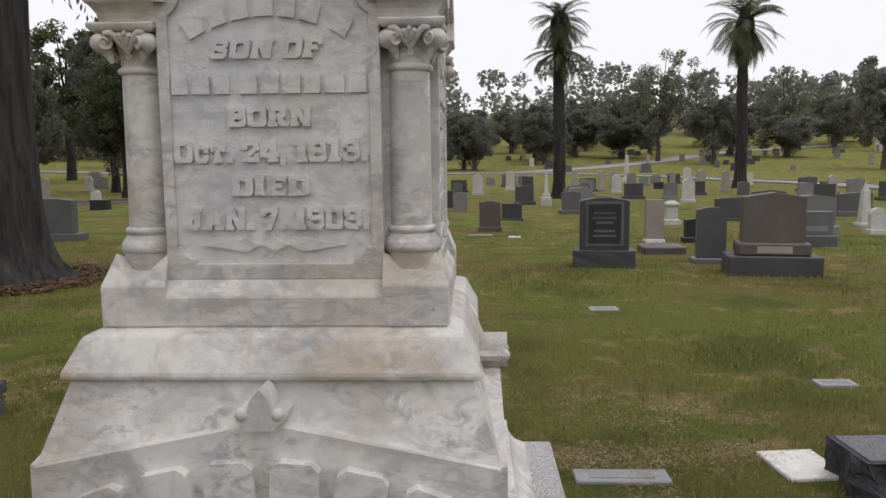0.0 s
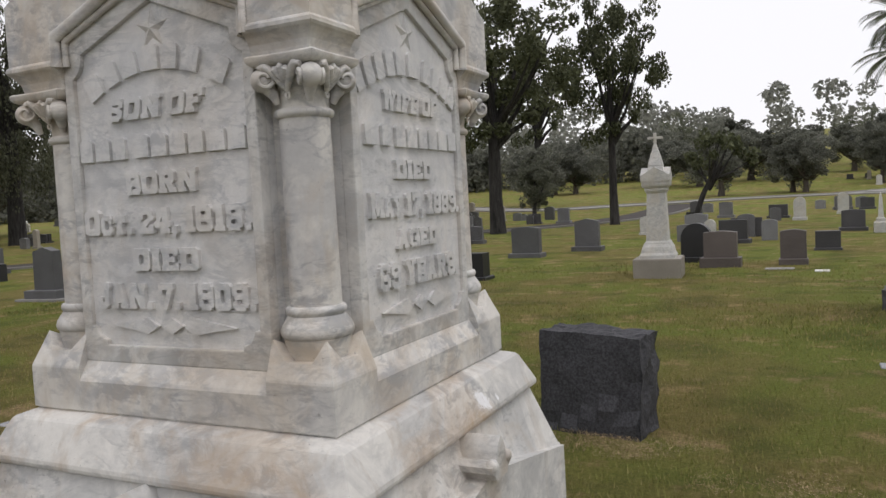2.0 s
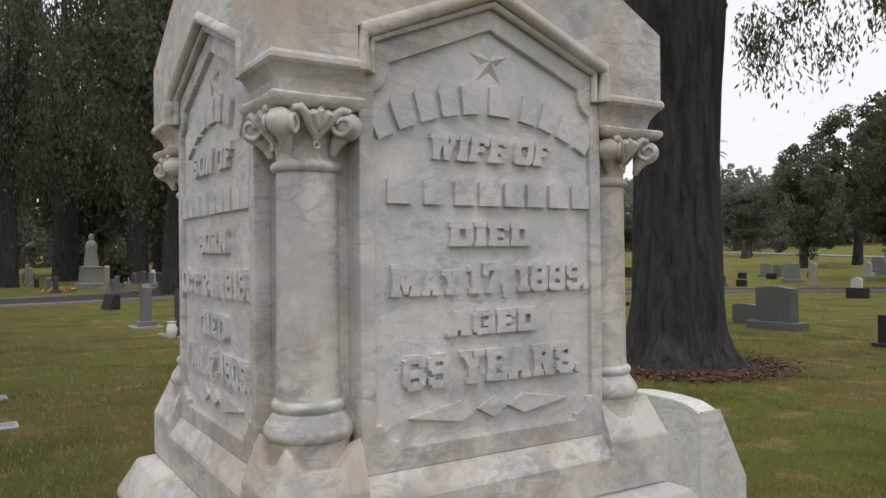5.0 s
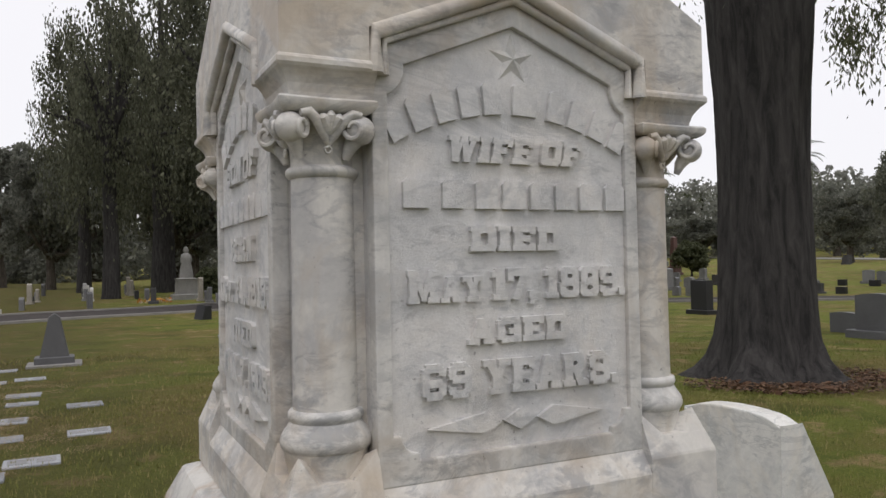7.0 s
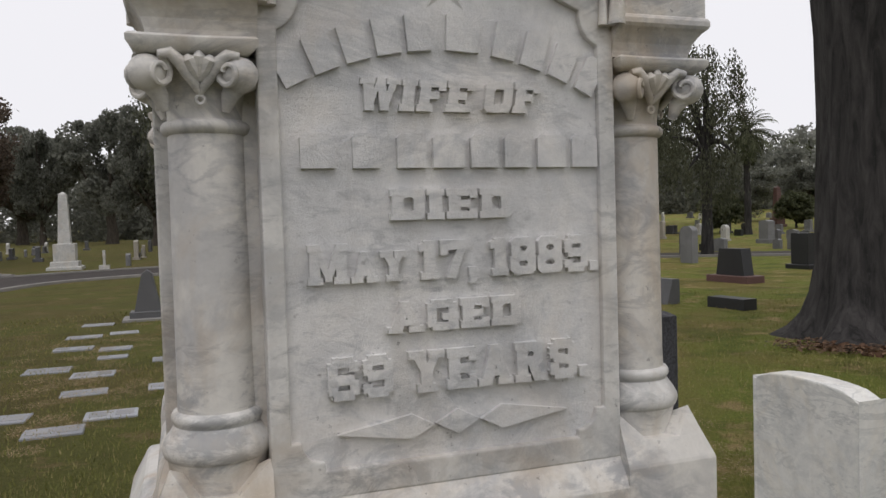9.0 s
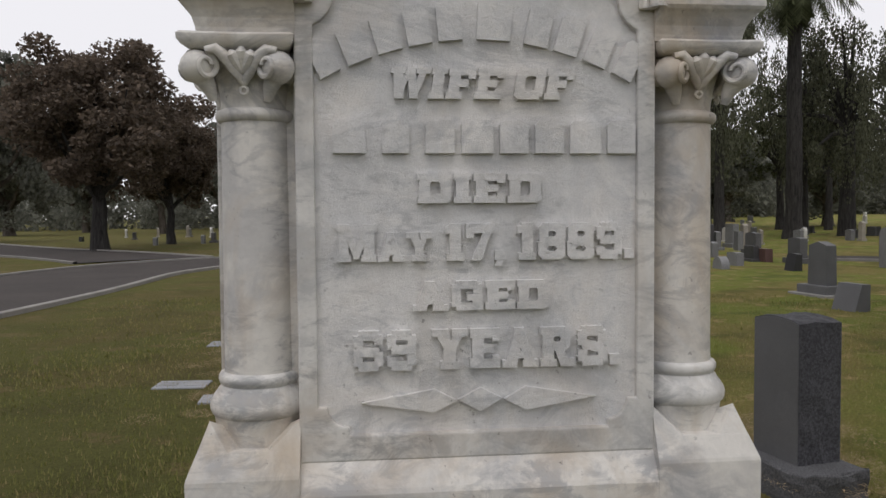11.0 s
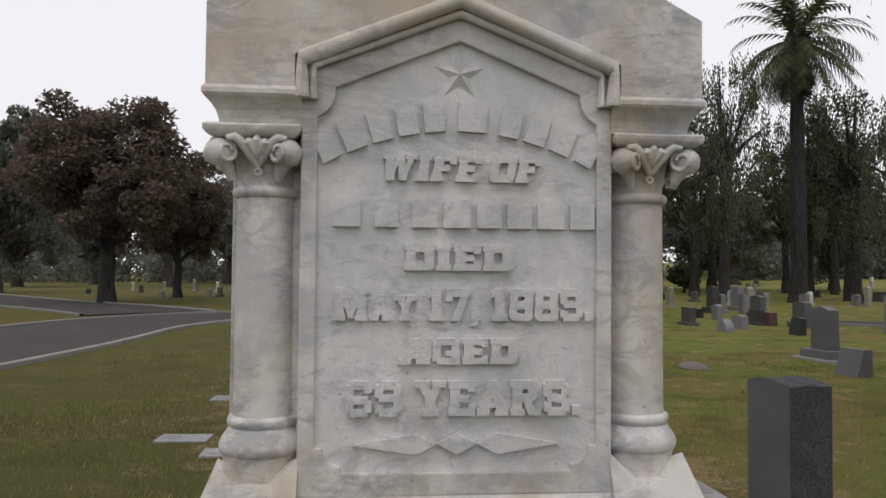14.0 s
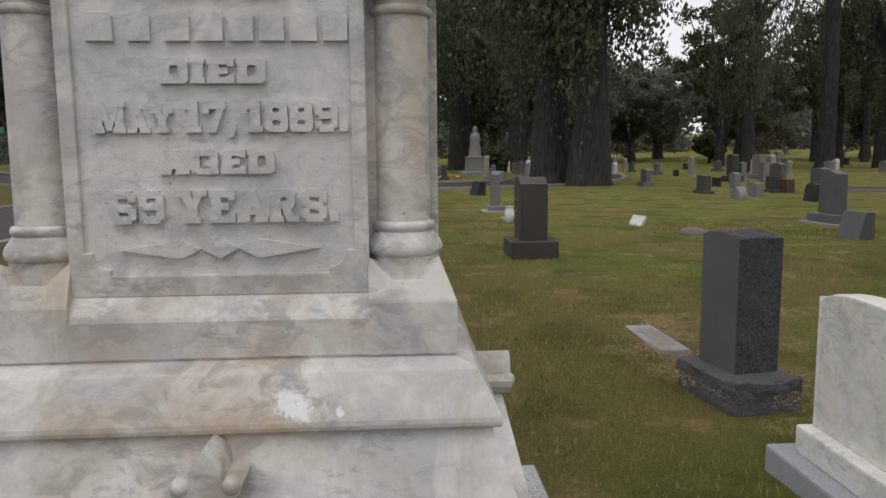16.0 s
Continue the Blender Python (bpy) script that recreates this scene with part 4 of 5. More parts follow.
# dark boulder marker behind the monument
rk = thing("boulder_marker", "dark rough-hewn boulder gravestone with a flat split face", "gravestone", -0.12, 3.46, 0, -8)
rk.scale = (0.94, 1.0, 0.90)
bm = bmesh.new()
out = [(-0.385, -0.06), (-0.12, -0.09), (0.10, -0.14), (0.36, -0.10), (0.365, 0.25), (0.375, 0.50), (0.365, 0.715), (0.10, 0.725), (-0.16, 0.74), (-0.375, 0.735), (-0.385, 0.35)]
prism(bm, out, -0.16, 0.16)
bmesh.ops.triangulate(bm, faces=bm.faces[:])
bmesh.ops.subdivide_edges(bm, edges=bm.edges[:], cuts=7, use_grid_fill=True)
for v in bm.verts:
    f = 0.035 if v.co.y > -0.155 else 0.014
    v.co += noise.noise_vector(v.co * 6) * f + noise.noise_vector(v.co * 19) * f * 0.4
    if v.co.y < 0 and v.co.z < 0.22 - 0.5 * abs(v.co.x - 0.12):
        v.co.y -= 0.03
part("rock", bm, G_ROCK, rk)

# low rough granite block, white plate and markers in the near lawn
lb = thing("granite_block", "low rock-cut grey granite marker with sawn top", "gravestone", 2.50, 1.36, 0, 3)
bm = bmesh.new()
box(bm, -0.30, 0.30, -0.18, 0.18, -0.05, 0.19)
bmesh.ops.subdivide_edges(bm, edges=bm.edges[:], cuts=6, use_grid_fill=True)
rough_up(bm, 0.075, 5, lambda v: v.co.z > 0.18)
rough_up(bm, 0.020, 21, lambda v: v.co.z > 0.18)
part("block", bm, G_ROCK, lb)
bm = bmesh.new()
box(bm, -0.275, 0.275, -0.155, 0.155, 0.182, 0.196)
part("sawn_top", bm, G_SPECK_DARK, lb)
flat_marker(2.12, 1.62, 0.30, 0.36, WHITE_STONE, 6, "white marble plate lying in the grass", 0)
flat_marker(1.19, 1.46, 0.46, 0.15, MARKER, 0)
flat_marker(1.83, 5.72, 0.30, 0.20, MARKER, 0)
flat_marker(2.95, 3.05, 0.26, 0.14, MARKER, 0)
flat_marker(1.33, 13.4, 0.24, 0.22, WHITE_STONE, 0, "small white marker in the lawn", 0)
flat_marker(0.63, 13.8, 0.50, 0.25, CONCRETE, 0)
flat_marker(-4.30, 2.39, 0.84, 0.24, MARKER, 2)

# north-east group
NE = "gravestones on the northern lawn"
sA = headstone(2.39, 9.06, 0.70, 0.76, 0.30, "curve", G_DARK, (0.88, 0.50, 0.24), -6, "dark granite gravestone with a framed inscription panel and rough edges", rough=0.03, group=NE, writing=((0, 0.37, 0.44, 0.56),), wmat=G_BLACK)
for bz, bw in ((0.78, 0.30), (0.71, 0.34), (0.64, 0.24), (0.52, 0.30), (0.45, 0.33)):
    bm = bmesh.new()
    box(bm, -bw / 2, bw / 2, -0.162, -0.150, bz - 0.016, bz + 0.016)
    part("inscription_bar", bm, G_MID, sA)
for x0_, x1_, z0_, z1_ in ((-0.27, 0.27, 0.91, 0.945), (-0.27, 0.27, 0.305, 0.335), (-0.27, -0.235, 0.335, 0.91), (0.235, 0.27, 0.335, 0.91)):
    bm = bmesh.new()
    box(bm, x0_, x1_, -0.170, -0.148, z0_, z1_)
    part("panel_frame", bm, G_MID, sA)
headstone(4.03, 9.36, 0.42, 0.76, 0.16, "curve", G_MID, (0.55, 0.34, 0.07), -8, "plain grey granite slab gravestone on a thin base", group=NE, base_mat=G_GREY)
st = headstone(4.50, 8.25, 0.78, 0.67, 0.26, "gable", G_BROWN, (1.18, 0.62, 0.25), -10, "brown granite family gravestone with a gabled top and carved emblem", group=NE, base_mat=G_DARK, writing=((-0.19, 0.34, 0.27, 0.20), (0.19, 0.34, 0.27, 0.20), (0, 0.06, 0.27, 0.11)), wmat=G_CARVED)
bm = bmesh.new()
box(bm, -0.46, 0.46, -0.22, 0.22, 0.25, 0.42)
bevel(bm, 0.02)
sub = part("name_base", bm, G_BROWN, st, "stepped name base")
bm = bmesh.new()
box(bm, -0.22, 0.22, -0.226, -0.215, 0.29, 0.38)
part("inscription_bar", bm, G_TAN, sub)
for ch in st.children:
    if ch.name.startswith("die"):
        ch.location.z = 0.168
headstone(0.85, 14.6, 0.46, 0.56, 0.22, "curve", G_BROWN, (0.52, 0.34, 0.12), 0, "weathered brown granite gravestone", rough=0.015, group=NE)
headstone(1.50, 17.9, 0.52, 0.38, 0.26, "flat", G_DARK, (0.58, 0.36, 0.06), 0, "low dark granite gravestone", rough=0.015, group=NE)
headstone(2.33, 25.3, 0.66, 0.55, 0.2, "curve", G_DARK, (0.8, 0.4, 0.1), 0, "dark granite gravestone on a base", group=NE)
headstone(0.10, 21.8, 0.42, 0.58, 0.16, "arch", G_GREY, None, 0, "pale grey arched gravestone", group=NE)
headstone(3.35, 20.3, 0.54, 0.54, 0.2, "curve", G_MID, (0.66, 0.36, 0.1), 0, "grey granite gravestone on a base", group=NE)
headstone(3.89, 12.34, 0.33, 0.74, 0.16, "flat", G_TAN, (0.36, 0.3, 0.05), 0, "tan stone slab gravestone leaning on a white step", rough=0.012, group=NE, base_mat=WHITE_STONE)
headstone(4.60, 12.3, 0.28, 0.34, 0.2, "curve", G_BLACK, (0.36, 0.3, 0.09), 0, "small black granite gravestone", group=NE)
headstone(6.98, 17.4, 0.72, 0.52, 0.22, "curve", G_DARK, (0.8, 0.4, 0.05), 0, "wide dark granite gravestone on the lawn", group=NE)
headstone(6.55, 11.6, 0.52, 0.42, 0.24, "flat", G_MID, (0.64, 0.42, 0.18), -8, "grey granite gravestone with a name band", group=NE, writing=((0, 0.12, 0.36, 0.09),))
headstone(7.35, 13.6, 0.86, 0.62, 0.24, "gable", G_GREY, (0.95, 0.5, 0.18), -8, "pale grey gabled granite gravestone", group=NE)
headstone(8.67, 13.6, 0.32, 0.44, 0.14, "round", MARBLE_FAR, (0.42, 0.3, 0.09), 0, "small round-topped white gravestone", group=NE)
headstone(10.5, 18.6, 0.6, 0.48, 0.2, "curve", G_MID, (0.72, 0.4, 0.12), 0, "grey granite gravestone on a base", group=NE)
headstone(11.6, 17.6, 0.5, 0.4, 0.2, "flat", G_DARK, None, 0, "low dark granite gravestone", group=NE)
obelisk(9.36, 15.5, 0.3, 0.96, MARBLE_FAR, [(0.34, 0.12)], 0.22, "slender white marble obelisk")
obelisk(11.2, 51.7, 0.5, 1.9, MARBLE_FAR, [(0.75, 0.2), (0.55, 0.15)], 0.30, "white marble obelisk far across the lawn")
obelisk(3.0, 24.2, 0.3, 1.15, MARBLE_FAR, [(0.36, 0.35), (0.24, 0.12)], 0.14, "small white marble spire on a block")
hs = thing("pedestal_marker", "short white marble pedestal gravestone with a capped top", "gravestone", 5.23, 16.3, 0)
bm = bmesh.new()
loft(bm, [square(h, z) for h, z in [(0.20, -0.05), (0.20, 0.10), (0.13, 0.13), (0.12, 0.42), (0.16, 0.46), (0.16, 0.50), (0.06, 0.56)]])
part("pedestal", bm, MARBLE_FAR, hs)
led = thing("ledger_stone", "low pinkish concrete grave ledger in the grass", "grave marker", 3.62, 10.66, 0)
bm = bmesh.new()
box(bm, -0.34, 0.34, -0.3, 0.3, -0.05, 0.12)
bevel(bm, 0.02)
part("slab", bm, G_BROWN, led)

# the small marble monument with a cross-gabled top
sm = thing("grave_monument", "pale marble monument with gabled cap on a tan plinth", "monument", -1.36, 12.75, 0, 4)
sm.scale = (0.97, 0.97, 0.93)
bm = bmesh.new()
loft(bm, [square(h, z) for h, z in [(0.43, -0.05), (0.43, 0.34), (0.42, 0.36)]])
part("plinth", bm, G_TAN, sm, "plain tan stone plinth")
bm = bmesh.new()
loft(bm, [square(h, z) for h, z in [(0.32, 0.358), (0.32, 0.42), (0.29, 0.47), (0.27, 0.58), (0.235, 0.64), (0.23, 0.66), (0.20, 0.70)]])
part("moulded_base", bm, MARBLE_FAR, sm)
bm = bmesh.new()
loft(bm, [square(h, z) for h, z in [(0.20, 0.69), (0.165, 1.62), (0.20, 1.68), (0.20, 1.72), (0.24, 1.76), (0.25, 1.80), (0.25, 1.98)]])
part("shaft", bm, MARBLE_FAR, sm)
for k in range(4):
    bm = bmesh.new()
    prism(bm, [(-0.25, 1.86), (0.25, 1.86), (0.25, 1.98), (0, 2.13), (-0.25, 1.98)], -0.265, -0.02)
    bm.transform(Matrix.Rotation(radians(90 * k), 4, "Z"))
    part("gable", bm, MARBLE_FAR, sm)
bm = bmesh.new()
loft(bm, [square(h, z) for h, z in [(0.16, 2.02), (0.13, 2.15), (0.135, 2.17), (0.10, 2.30), (0.10, 2.32), (0.05, 2.48), (0.05, 2.50), (0.012, 2.62)]])
part("spire", bm, MARBLE_FAR, sm)
bm = bmesh.new()
box(bm, -0.14, 0.14, -0.025, 0.025, 2.68, 2.73)
box(bm, -0.028, 0.028, -0.0251, 0.0251, 2.60, 2.80)
bevel(bm, 0.006)
part("cross", bm, MARBLE_FAR, sm)

# north group
N_ = "gravestones north of the monument"
headstone(-0.45, 14.35, 0.62, 0.52, 0.24, "curve", G_BROWN, (0.76, 0.42, 0.18), 0, "brownish granite gravestone with a wide base", rough=0.012, group=N_)
headstone(-1.05, 15.5, 0.62, 0.72, 0.3, "round", G_BLACK, (0.7, 0.5, 0.1), 0, "dark rounded granite gravestone", group=N_)
headstone(-4.40, 19.1, 0.66, 0.76, 0.22, "gable", G_MID, (0.84, 0.44, 0.12), 0, "grey granite gravestone with a gabled top", group=N_)
headstone(-5.50, 17.2, 0.74, 0.68, 0.24, "curve", G_MID, (0.9, 0.46, 0.11), 0, "wide grey granite gravestone", group=N_)
headstone(-0.63, 23.5, 0.9, 0.58, 0.2, "flat", G_DARK, None, 0, "dark granite gravestone pair", group=N_)
headstone(-2.2, 22.0, 0.5, 0.5, 0.2, "curve", G_GREY, None, 0, "pale grey granite gravestone on the lawn", group=N_)
headstone(-5.0, 12.2, 0.86, 0.46, 0.34, "flat", G_BLACK, (1.0, 0.5, 0.06), 0, "low black granite gravestone with a square top", group=N_)
headstone(-8.15, 13.3, 0.80, 0.72, 0.26, "curve", G_MID, (1.1, 0.5, 0.15), 0, "large grey granite gravestone with a sloping top", rough=0.012, group=N_)
headstone(-9.35, 14.0, 0.62, 0.42, 0.24, "curve", G_MID, None, 0, "low grey granite wing stone", rough=0.012, group=N_)
headstone(-9.88, 22.7, 0.60, 0.55, 0.2, "curve", G_GREY, None, 0, "pale grey granite gravestone on the lawn", group=N_)
headstone(-12.5, 24.0, 0.62, 0.34, 0.3, "flat", G_BLACK, None, 0, "low black granite gravestone", group=N_)

# west group
W_ = "gravestones west of the monument"
headstone(-9.10, 2.20, 0.58, 0.88, 0.38, "serp", G_UMBER, (0.80, 0.66, 0.24), 0, "dark brown granite gravestone with two pale inscription lines", group=W_, foot=False, writing=((-0.08, 0.56, 0.22, 0.025), (-0.08, 0.40, 0.24, 0.03)))
headstone(-14.5, 2.95, 0.46, 0.80, 0.2, "arch", G_DARK, (0.85, 0.5, 0.12), 0, "dark arched granite gravestone with a white vase at its foot", group=W_, foot=True)
headstone(-16.9, 2.70, 0.34, 0.84, 0.2, "serp", G_GREY, (0.52, 0.4, 0.12), 0, "pale grey granite gravestone", group=W_, foot=True)
vs_ = thing("vase", "white ceramic flower vase beside a gravestone", "vase", -13.95, 2.62, 0.0)
bm = bmesh.new()
loft(bm, [circle(r, z, 16) for r, z in [(0.05, 0.16), (0.07, 0.18), (0.105, 0.28), (0.11, 0.36), (0.08, 0.44), (0.07, 0.47), (0.10, 0.50), (0.085, 0.50), (0.05, 0.44)]])
bm.transform(Matrix.Translation((0, 0, -0.16)))
part("body", bm, CERAMIC, vs_, "", True)
headstone(-23.9, 3.0, 0.55, 0.45, 0.35, "curve", G_BLACK, None, 20, "dark slanted granite gravestone", slant=0.15, group=W_)
headstone(-13.4, -1.0, 0.46, 0.74, 0.34, "gable", G_MID, (0.62, 0.44, 0.12), 90, "grey granite gravestone with a steep sloping top on a pale foundation", taper=0.68, group=W_, foot=True)
headstone(-13.2, 11.75, 0.85, 0.62, 0.30, "flat", G_BLACK, (1.25, 0.55, 0.15), 6, "black polished granite gravestone with slanted side on a red base", taper=0.22, group=W_, base_mat=G_RED)
headstone(-19.5, 15.2, 0.62, 1.2, 0.22, "arch", G_GREY, None, 0, "tall pale grey granite gravestone", group=W_)
headstone(-22.4, 17.2, 0.46, 0.92, 0.2, "flat", G_MID, None, 0, "grey granite gravestone on the lawn", group=W_)
headstone(-15.3, 15.8, 0.62, 0.86, 0.26, "flat", G_BLACK, (0.86, 0.46, 0.12), 0, "black granite gravestone on a base", group=W_)
headstone(-12.8, 8.85, 0.56, 0.86, 0.22, "gable", G_MID, (0.86, 0.5, 0.17), 6, "tall grey granite gravestone with a peaked top on a wide base", taper=0.10, group=W_, foot=True)
headstone(-10.5, 7.9, 0.55, 0.44, 0.3, "flat", G_MID, None, 6, "low grey granite slant gravestone", slant=0.14, group=W_, foot=False)
headstone(-9.2, 8.35, 0.78, 0.18, 0.3, "flat", G_BLACK, None, 8, "low black granite marker in the grass", group=W_)
headstone(-22.3, 14.0, 0.72, 0.68, 0.26, "curve", G_MID, (0.98, 0.5, 0.16), 0, "grey granite gravestone on a broad base", group=W_)
headstone(-21.6, 11.5, 0.66, 0.42, 0.24, "curve", G_GREY, None, 0, "low pale grey granite gravestone", group=W_)
headstone(-23.1, 13.3, 0.62, 0.44, 0.26, "flat", G_RED, None, 0, "low dark red granite gravestone", taper=0.1, group=W_)
headstone(-31.7, 15.3, 0.62, 0.95, 0.3, "curve", G_DARK, (0.95, 0.6, 0.26), 0, "dark stepped granite gravestone", group=W_)
headstone(-34.2, 17.7, 0.8, 0.95, 0.3, "flat", G_GREY, (1.0, 0.5, 0.2), 0, "grey granite gravestone with a cap", group=W_)
headstone(-31.0, 16.4, 0.42, 0.86, 0.24, "flat", G_GREY, None, 0, "narrow grey granite gravestone on the lawn", group=W_)
headstone(-19.0, 11.9, 0.5, 0.5, 0.26, "curve", G_BLACK, None, 0, "small black slanted gravestone", slant=0.1, group=W_)
headstone(-20.3, 10.4, 0.6, 0.36, 0.25, "round", G_GREY, None, 0, "low rounded grey gravestone", group=W_)
headstone(-29.4, 27.2, 0.66, 0.95, 0.4, "curve", G_GREY, (0.9, 0.6, 0.2), 0, "grey granite die gravestone on a rounded base", group=W_)
lo = thing("ledger_stone", "low dark mound of a sunken grave ledger", "grave marker", -11.6, 5.6, 0)
bm = bmesh.new()
bmesh.ops.create_uvsphere(bm, u_segments=16, v_segments=8, radius=0.4, matrix=Matrix.Diagonal((0.9, 0.6, 0.25, 1)))
part("slab", bm, G_BROWN, lo, "", True)
wp = thing("tilted_plate", "small white plate leaning in the grass", "grave marker", -13.2, 5.05, 0, 30)
bm = bmesh.new()
box(bm, -0.16, 0.16, -0.03, 0.03, -0.05, 0.2)
bm.transform(Matrix.Rotation(radians(-35), 4, "X"))
part("plate", bm, WHITE_STONE, wp)
obelisk(-34.5, -5.1, 1.2, 3.3, MARBLE_FAR, [(1.35, 0.18), (1.08, 0.22), (0.85, 0.75)], 0.50, "white marble obelisk on a stepped base across the road", tip=0.12)
cr = thing("grave_cross", "small white stone cross on a step", "cross", -33.4, -3.5, 0)
bm = bmesh.new()
box(bm, -0.22, 0.22, -0.2, 0.2, -0.05, 0.16)
part("step", bm, MARBLE_FAR, cr)
bm = bmesh.new()
box(bm, -0.06, 0.06, -0.05, 0.05, 0.15, 0.78)
box(bm, -0.17, 0.17, -0.0505, 0.0505, 0.50, 0.62)
part("cross", bm, MARBLE_FAR, cr)

# statue on its pedestal, seen far off: one plain shape
bm = bmesh.new()
loft(bm, [square(h, z) for h, z in [(0.75, -0.05), (0.75, 0.25), (0.55, 0.30), (0.5, 1.0), (0.55, 1.1), (0.34, 1.15)]])
loft(bm, [circle(r, z, 14) for r, z in [(0.36, 1.14), (0.34, 1.5), (0.26, 1.9), (0.30, 2.15), (0.24, 2.38), (0.10, 2.48), (0.15, 2.62), (0.10, 2.78), (0.03, 2.82)]])
st = part("statue", bm, STATUE, None, "weathered pale stone statue on a square pedestal", True)
tagged(st, category="statue")
st.matrix_basis = pose(-41.5, 4.75, 0)

# flat markers in rows
for mx, my, mw, md in ((-5.47, -1.42, 0.30, 0.46), (-8.51, -1.92, 0.36, 0.5), (-8.01, -1.38, 0.34, 0.46), (-10.2, -1.85, 0.3, 0.5), (-9.93, -1.29, 0.3, 0.42), (-9.19, -1.27, 0.24, 0.36), (-11.38, -1.84, 0.32, 0.5), (-12.9, -1.79, 0.34, 0.5), (-11.6, -1.29, 0.3, 0.42), (-6.99, -1.36, 0.30, 0.44), (-8.73, -0.58, 0.3, 0.4), (-6.99, -0.56, 0.3, 0.4), (-6.10, -1.95, 0.32, 0.5), (-5.90, -1.02, 0.30, 0.44)):
    flat_marker(mx, my, md, mw, CONCRETE if random.random() < 0.25 else MARKER, 90 + random.uniform(-4, 4), "flat granite veteran-style marker set in dry grass", 2)

# gravestones scattered over the far lawns: rows, many kinds
FAR = "far gravestones"
proto = []
for i, (w, h, top, mat, base) in enumerate([(0.62, 0.62, "curve", G_GREY, (0.8, 0.4, 0.12)), (0.5, 0.7, "arch", G_MID, None), (0.7, 0.5, "flat", G_DARK, (0.85, 0.4, 0.1)), (0.42, 0.75, "round", MARBLE_FAR, (0.5, 0.3, 0.1)), (0.8, 0.55, "gable", G_MID, (0.95, 0.45, 0.14)), (0.5, 0.35, "flat", G_BLACK, None), (0.55, 0.5, "serp", G_GREY, None), (0.34, 0.9, "gable", G_TAN, (0.45, 0.35, 0.12))]):
    proto.append((w, h, top, mat, base))


def scatter(n, x0, x1, y0, y1, seed, avoid=None):
    r = random.Random(seed)
    made = {}
    for i in range(n):
        x, y = r.uniform(x0, x1), r.uniform(y0, y1)
        y = round(y / 2.6) * 2.6 + r.uniform(-0.15, 0.15)
        if avoid and avoid(x, y):
            continue
        k = r.randrange(len(proto))
        if k not in made:
            w, h, top, mat, base = proto[k]
            made[k] = headstone(x, y, w, h, 0.2, top, mat, base, 0, "gravestone among the rows on the far lawn", group=FAR)
        else:
            s = r.uniform(0.75, 1.2)
            copy_thing(made[k], pose(x, y, terr(x, y), 0, 0, r.uniform(-6, 6)) @ Matrix.Diagonal((s, s, s * r.uniform(0.85, 1.15), 1)))


def near_road(x, y):
    if abs(x - 20.5) < 3 and 20 < y < 62 or 52 < y < 72 and x < 16:
        return True
    if -26 < x < -6 and abs((y - 15.6) - (x + 25) * 1.38) < 3.6:
        return True
    return -34 < x < -26 and y < 9


scatter(46, -3, 19, 19, 50, 11, near_road)
scatter(20, 8, 19, 12, 34, 12, near_road)
scatter(70, 5, 75, 70, 120, 13)
scatter(40, -24, -4, 24, 48, 14, near_road)
scatter(80, -54, -22, 11, 40, 15, near_road)
scatter(44, -60, -33.5, -3, 9, 16)
scatter(24, -70, -34, -22, -7, 17, lambda x, y: abs((y + 12.5) - (x + 34) * 0.95) < 5 or y < (x + 34) * 0.95 - 10)
scatter(30, -90, -40, 30, 70, 18)


# ---- trees ----
def leaf_cloud(centres, radii, per, size, seed, squash=0.8, hang=0.0, elong=1.6, lie=1.0):
    """Many small rhombic leaves round the clump centres."""
    r = np.random.RandomState(seed)
    c = np.repeat(np.array(centres), per, axis=0)
    rad = np.repeat(np.array(radii), per)
    n = len(c)
    d = r.normal(size=(n, 3))
    d /= np.linalg.norm(d, axis=1)[:, None]
    p = c + d * (rad * r.uniform(0.25, 1.0, n) ** 0.6)[:, None] * np.array((1, 1, squash))
    if hang:
        p[:, 2] -= np.abs(r.normal(size=n)) * hang * rad
    u = r.normal(size=(n, 3))
    if hang:
        u[:, 2] = -np.abs(u[:, 2]) * 2.2 - 1.0
    u /= np.linalg.norm(u, axis=1)[:, None]
    w = np.cross(u, r.normal(size=(n, 3)))
    w /= np.linalg.norm(w, axis=1)[:, None]
    u[:, 2] *= lie
    w[:, 2] *= lie
    s = size * r.uniform(0.6, 1.35, n)[:, None]
    u, w = u * s * elong * 0.5, w * s * 0.5
    verts = np.stack([p - u, p + w, p + u, p - w], axis=1).reshape(-1, 3)
    faces = np.arange(n * 4).reshape(-1, 4)
    return verts, faces


def cloud_part(name, cloud, mat, parent, label="", kind="stuff"):
    verts, faces = cloud
    me = bpy.data.meshes.new(name)
    me.vertices.add(len(verts))
    me.vertices.foreach_set("co", verts.astype(np.float32).ravel())
    k = faces.shape[1]
    me.loops.add(len(faces) * k)
    me.loops.foreach_set("vertex_index", faces.astype(np.int32).ravel())
    me.polygons.add(len(faces))
    me.polygons.foreach_set("loop_start", np.arange(0, len(faces) * k, k, dtype=np.int32))
    me.polygons.foreach_set("loop_total", np.full(len(faces), k, dtype=np.int32))
    me.update(calc_edges=True)
    me.materials.append(mat)
    ob = new(name, me)
    ob.parent = parent
    return tagged(ob, label, kind=kind)


def build_tree(label, seed, trunk_h, crown_z, crown_r, crown_h, clumps, clump_r, per, leaf, mats, trunk_r=0.035, hang=0.0, lean=0.0, squash=0.75, limbs=7, category="tree"):
    """A tree one metre high in its own frame, scaled where it is placed."""
    r = random.Random(seed)
    t = thing("tree", label, category)
    bark, leafm = mats
    cen, rad = [], []
    tries = 0
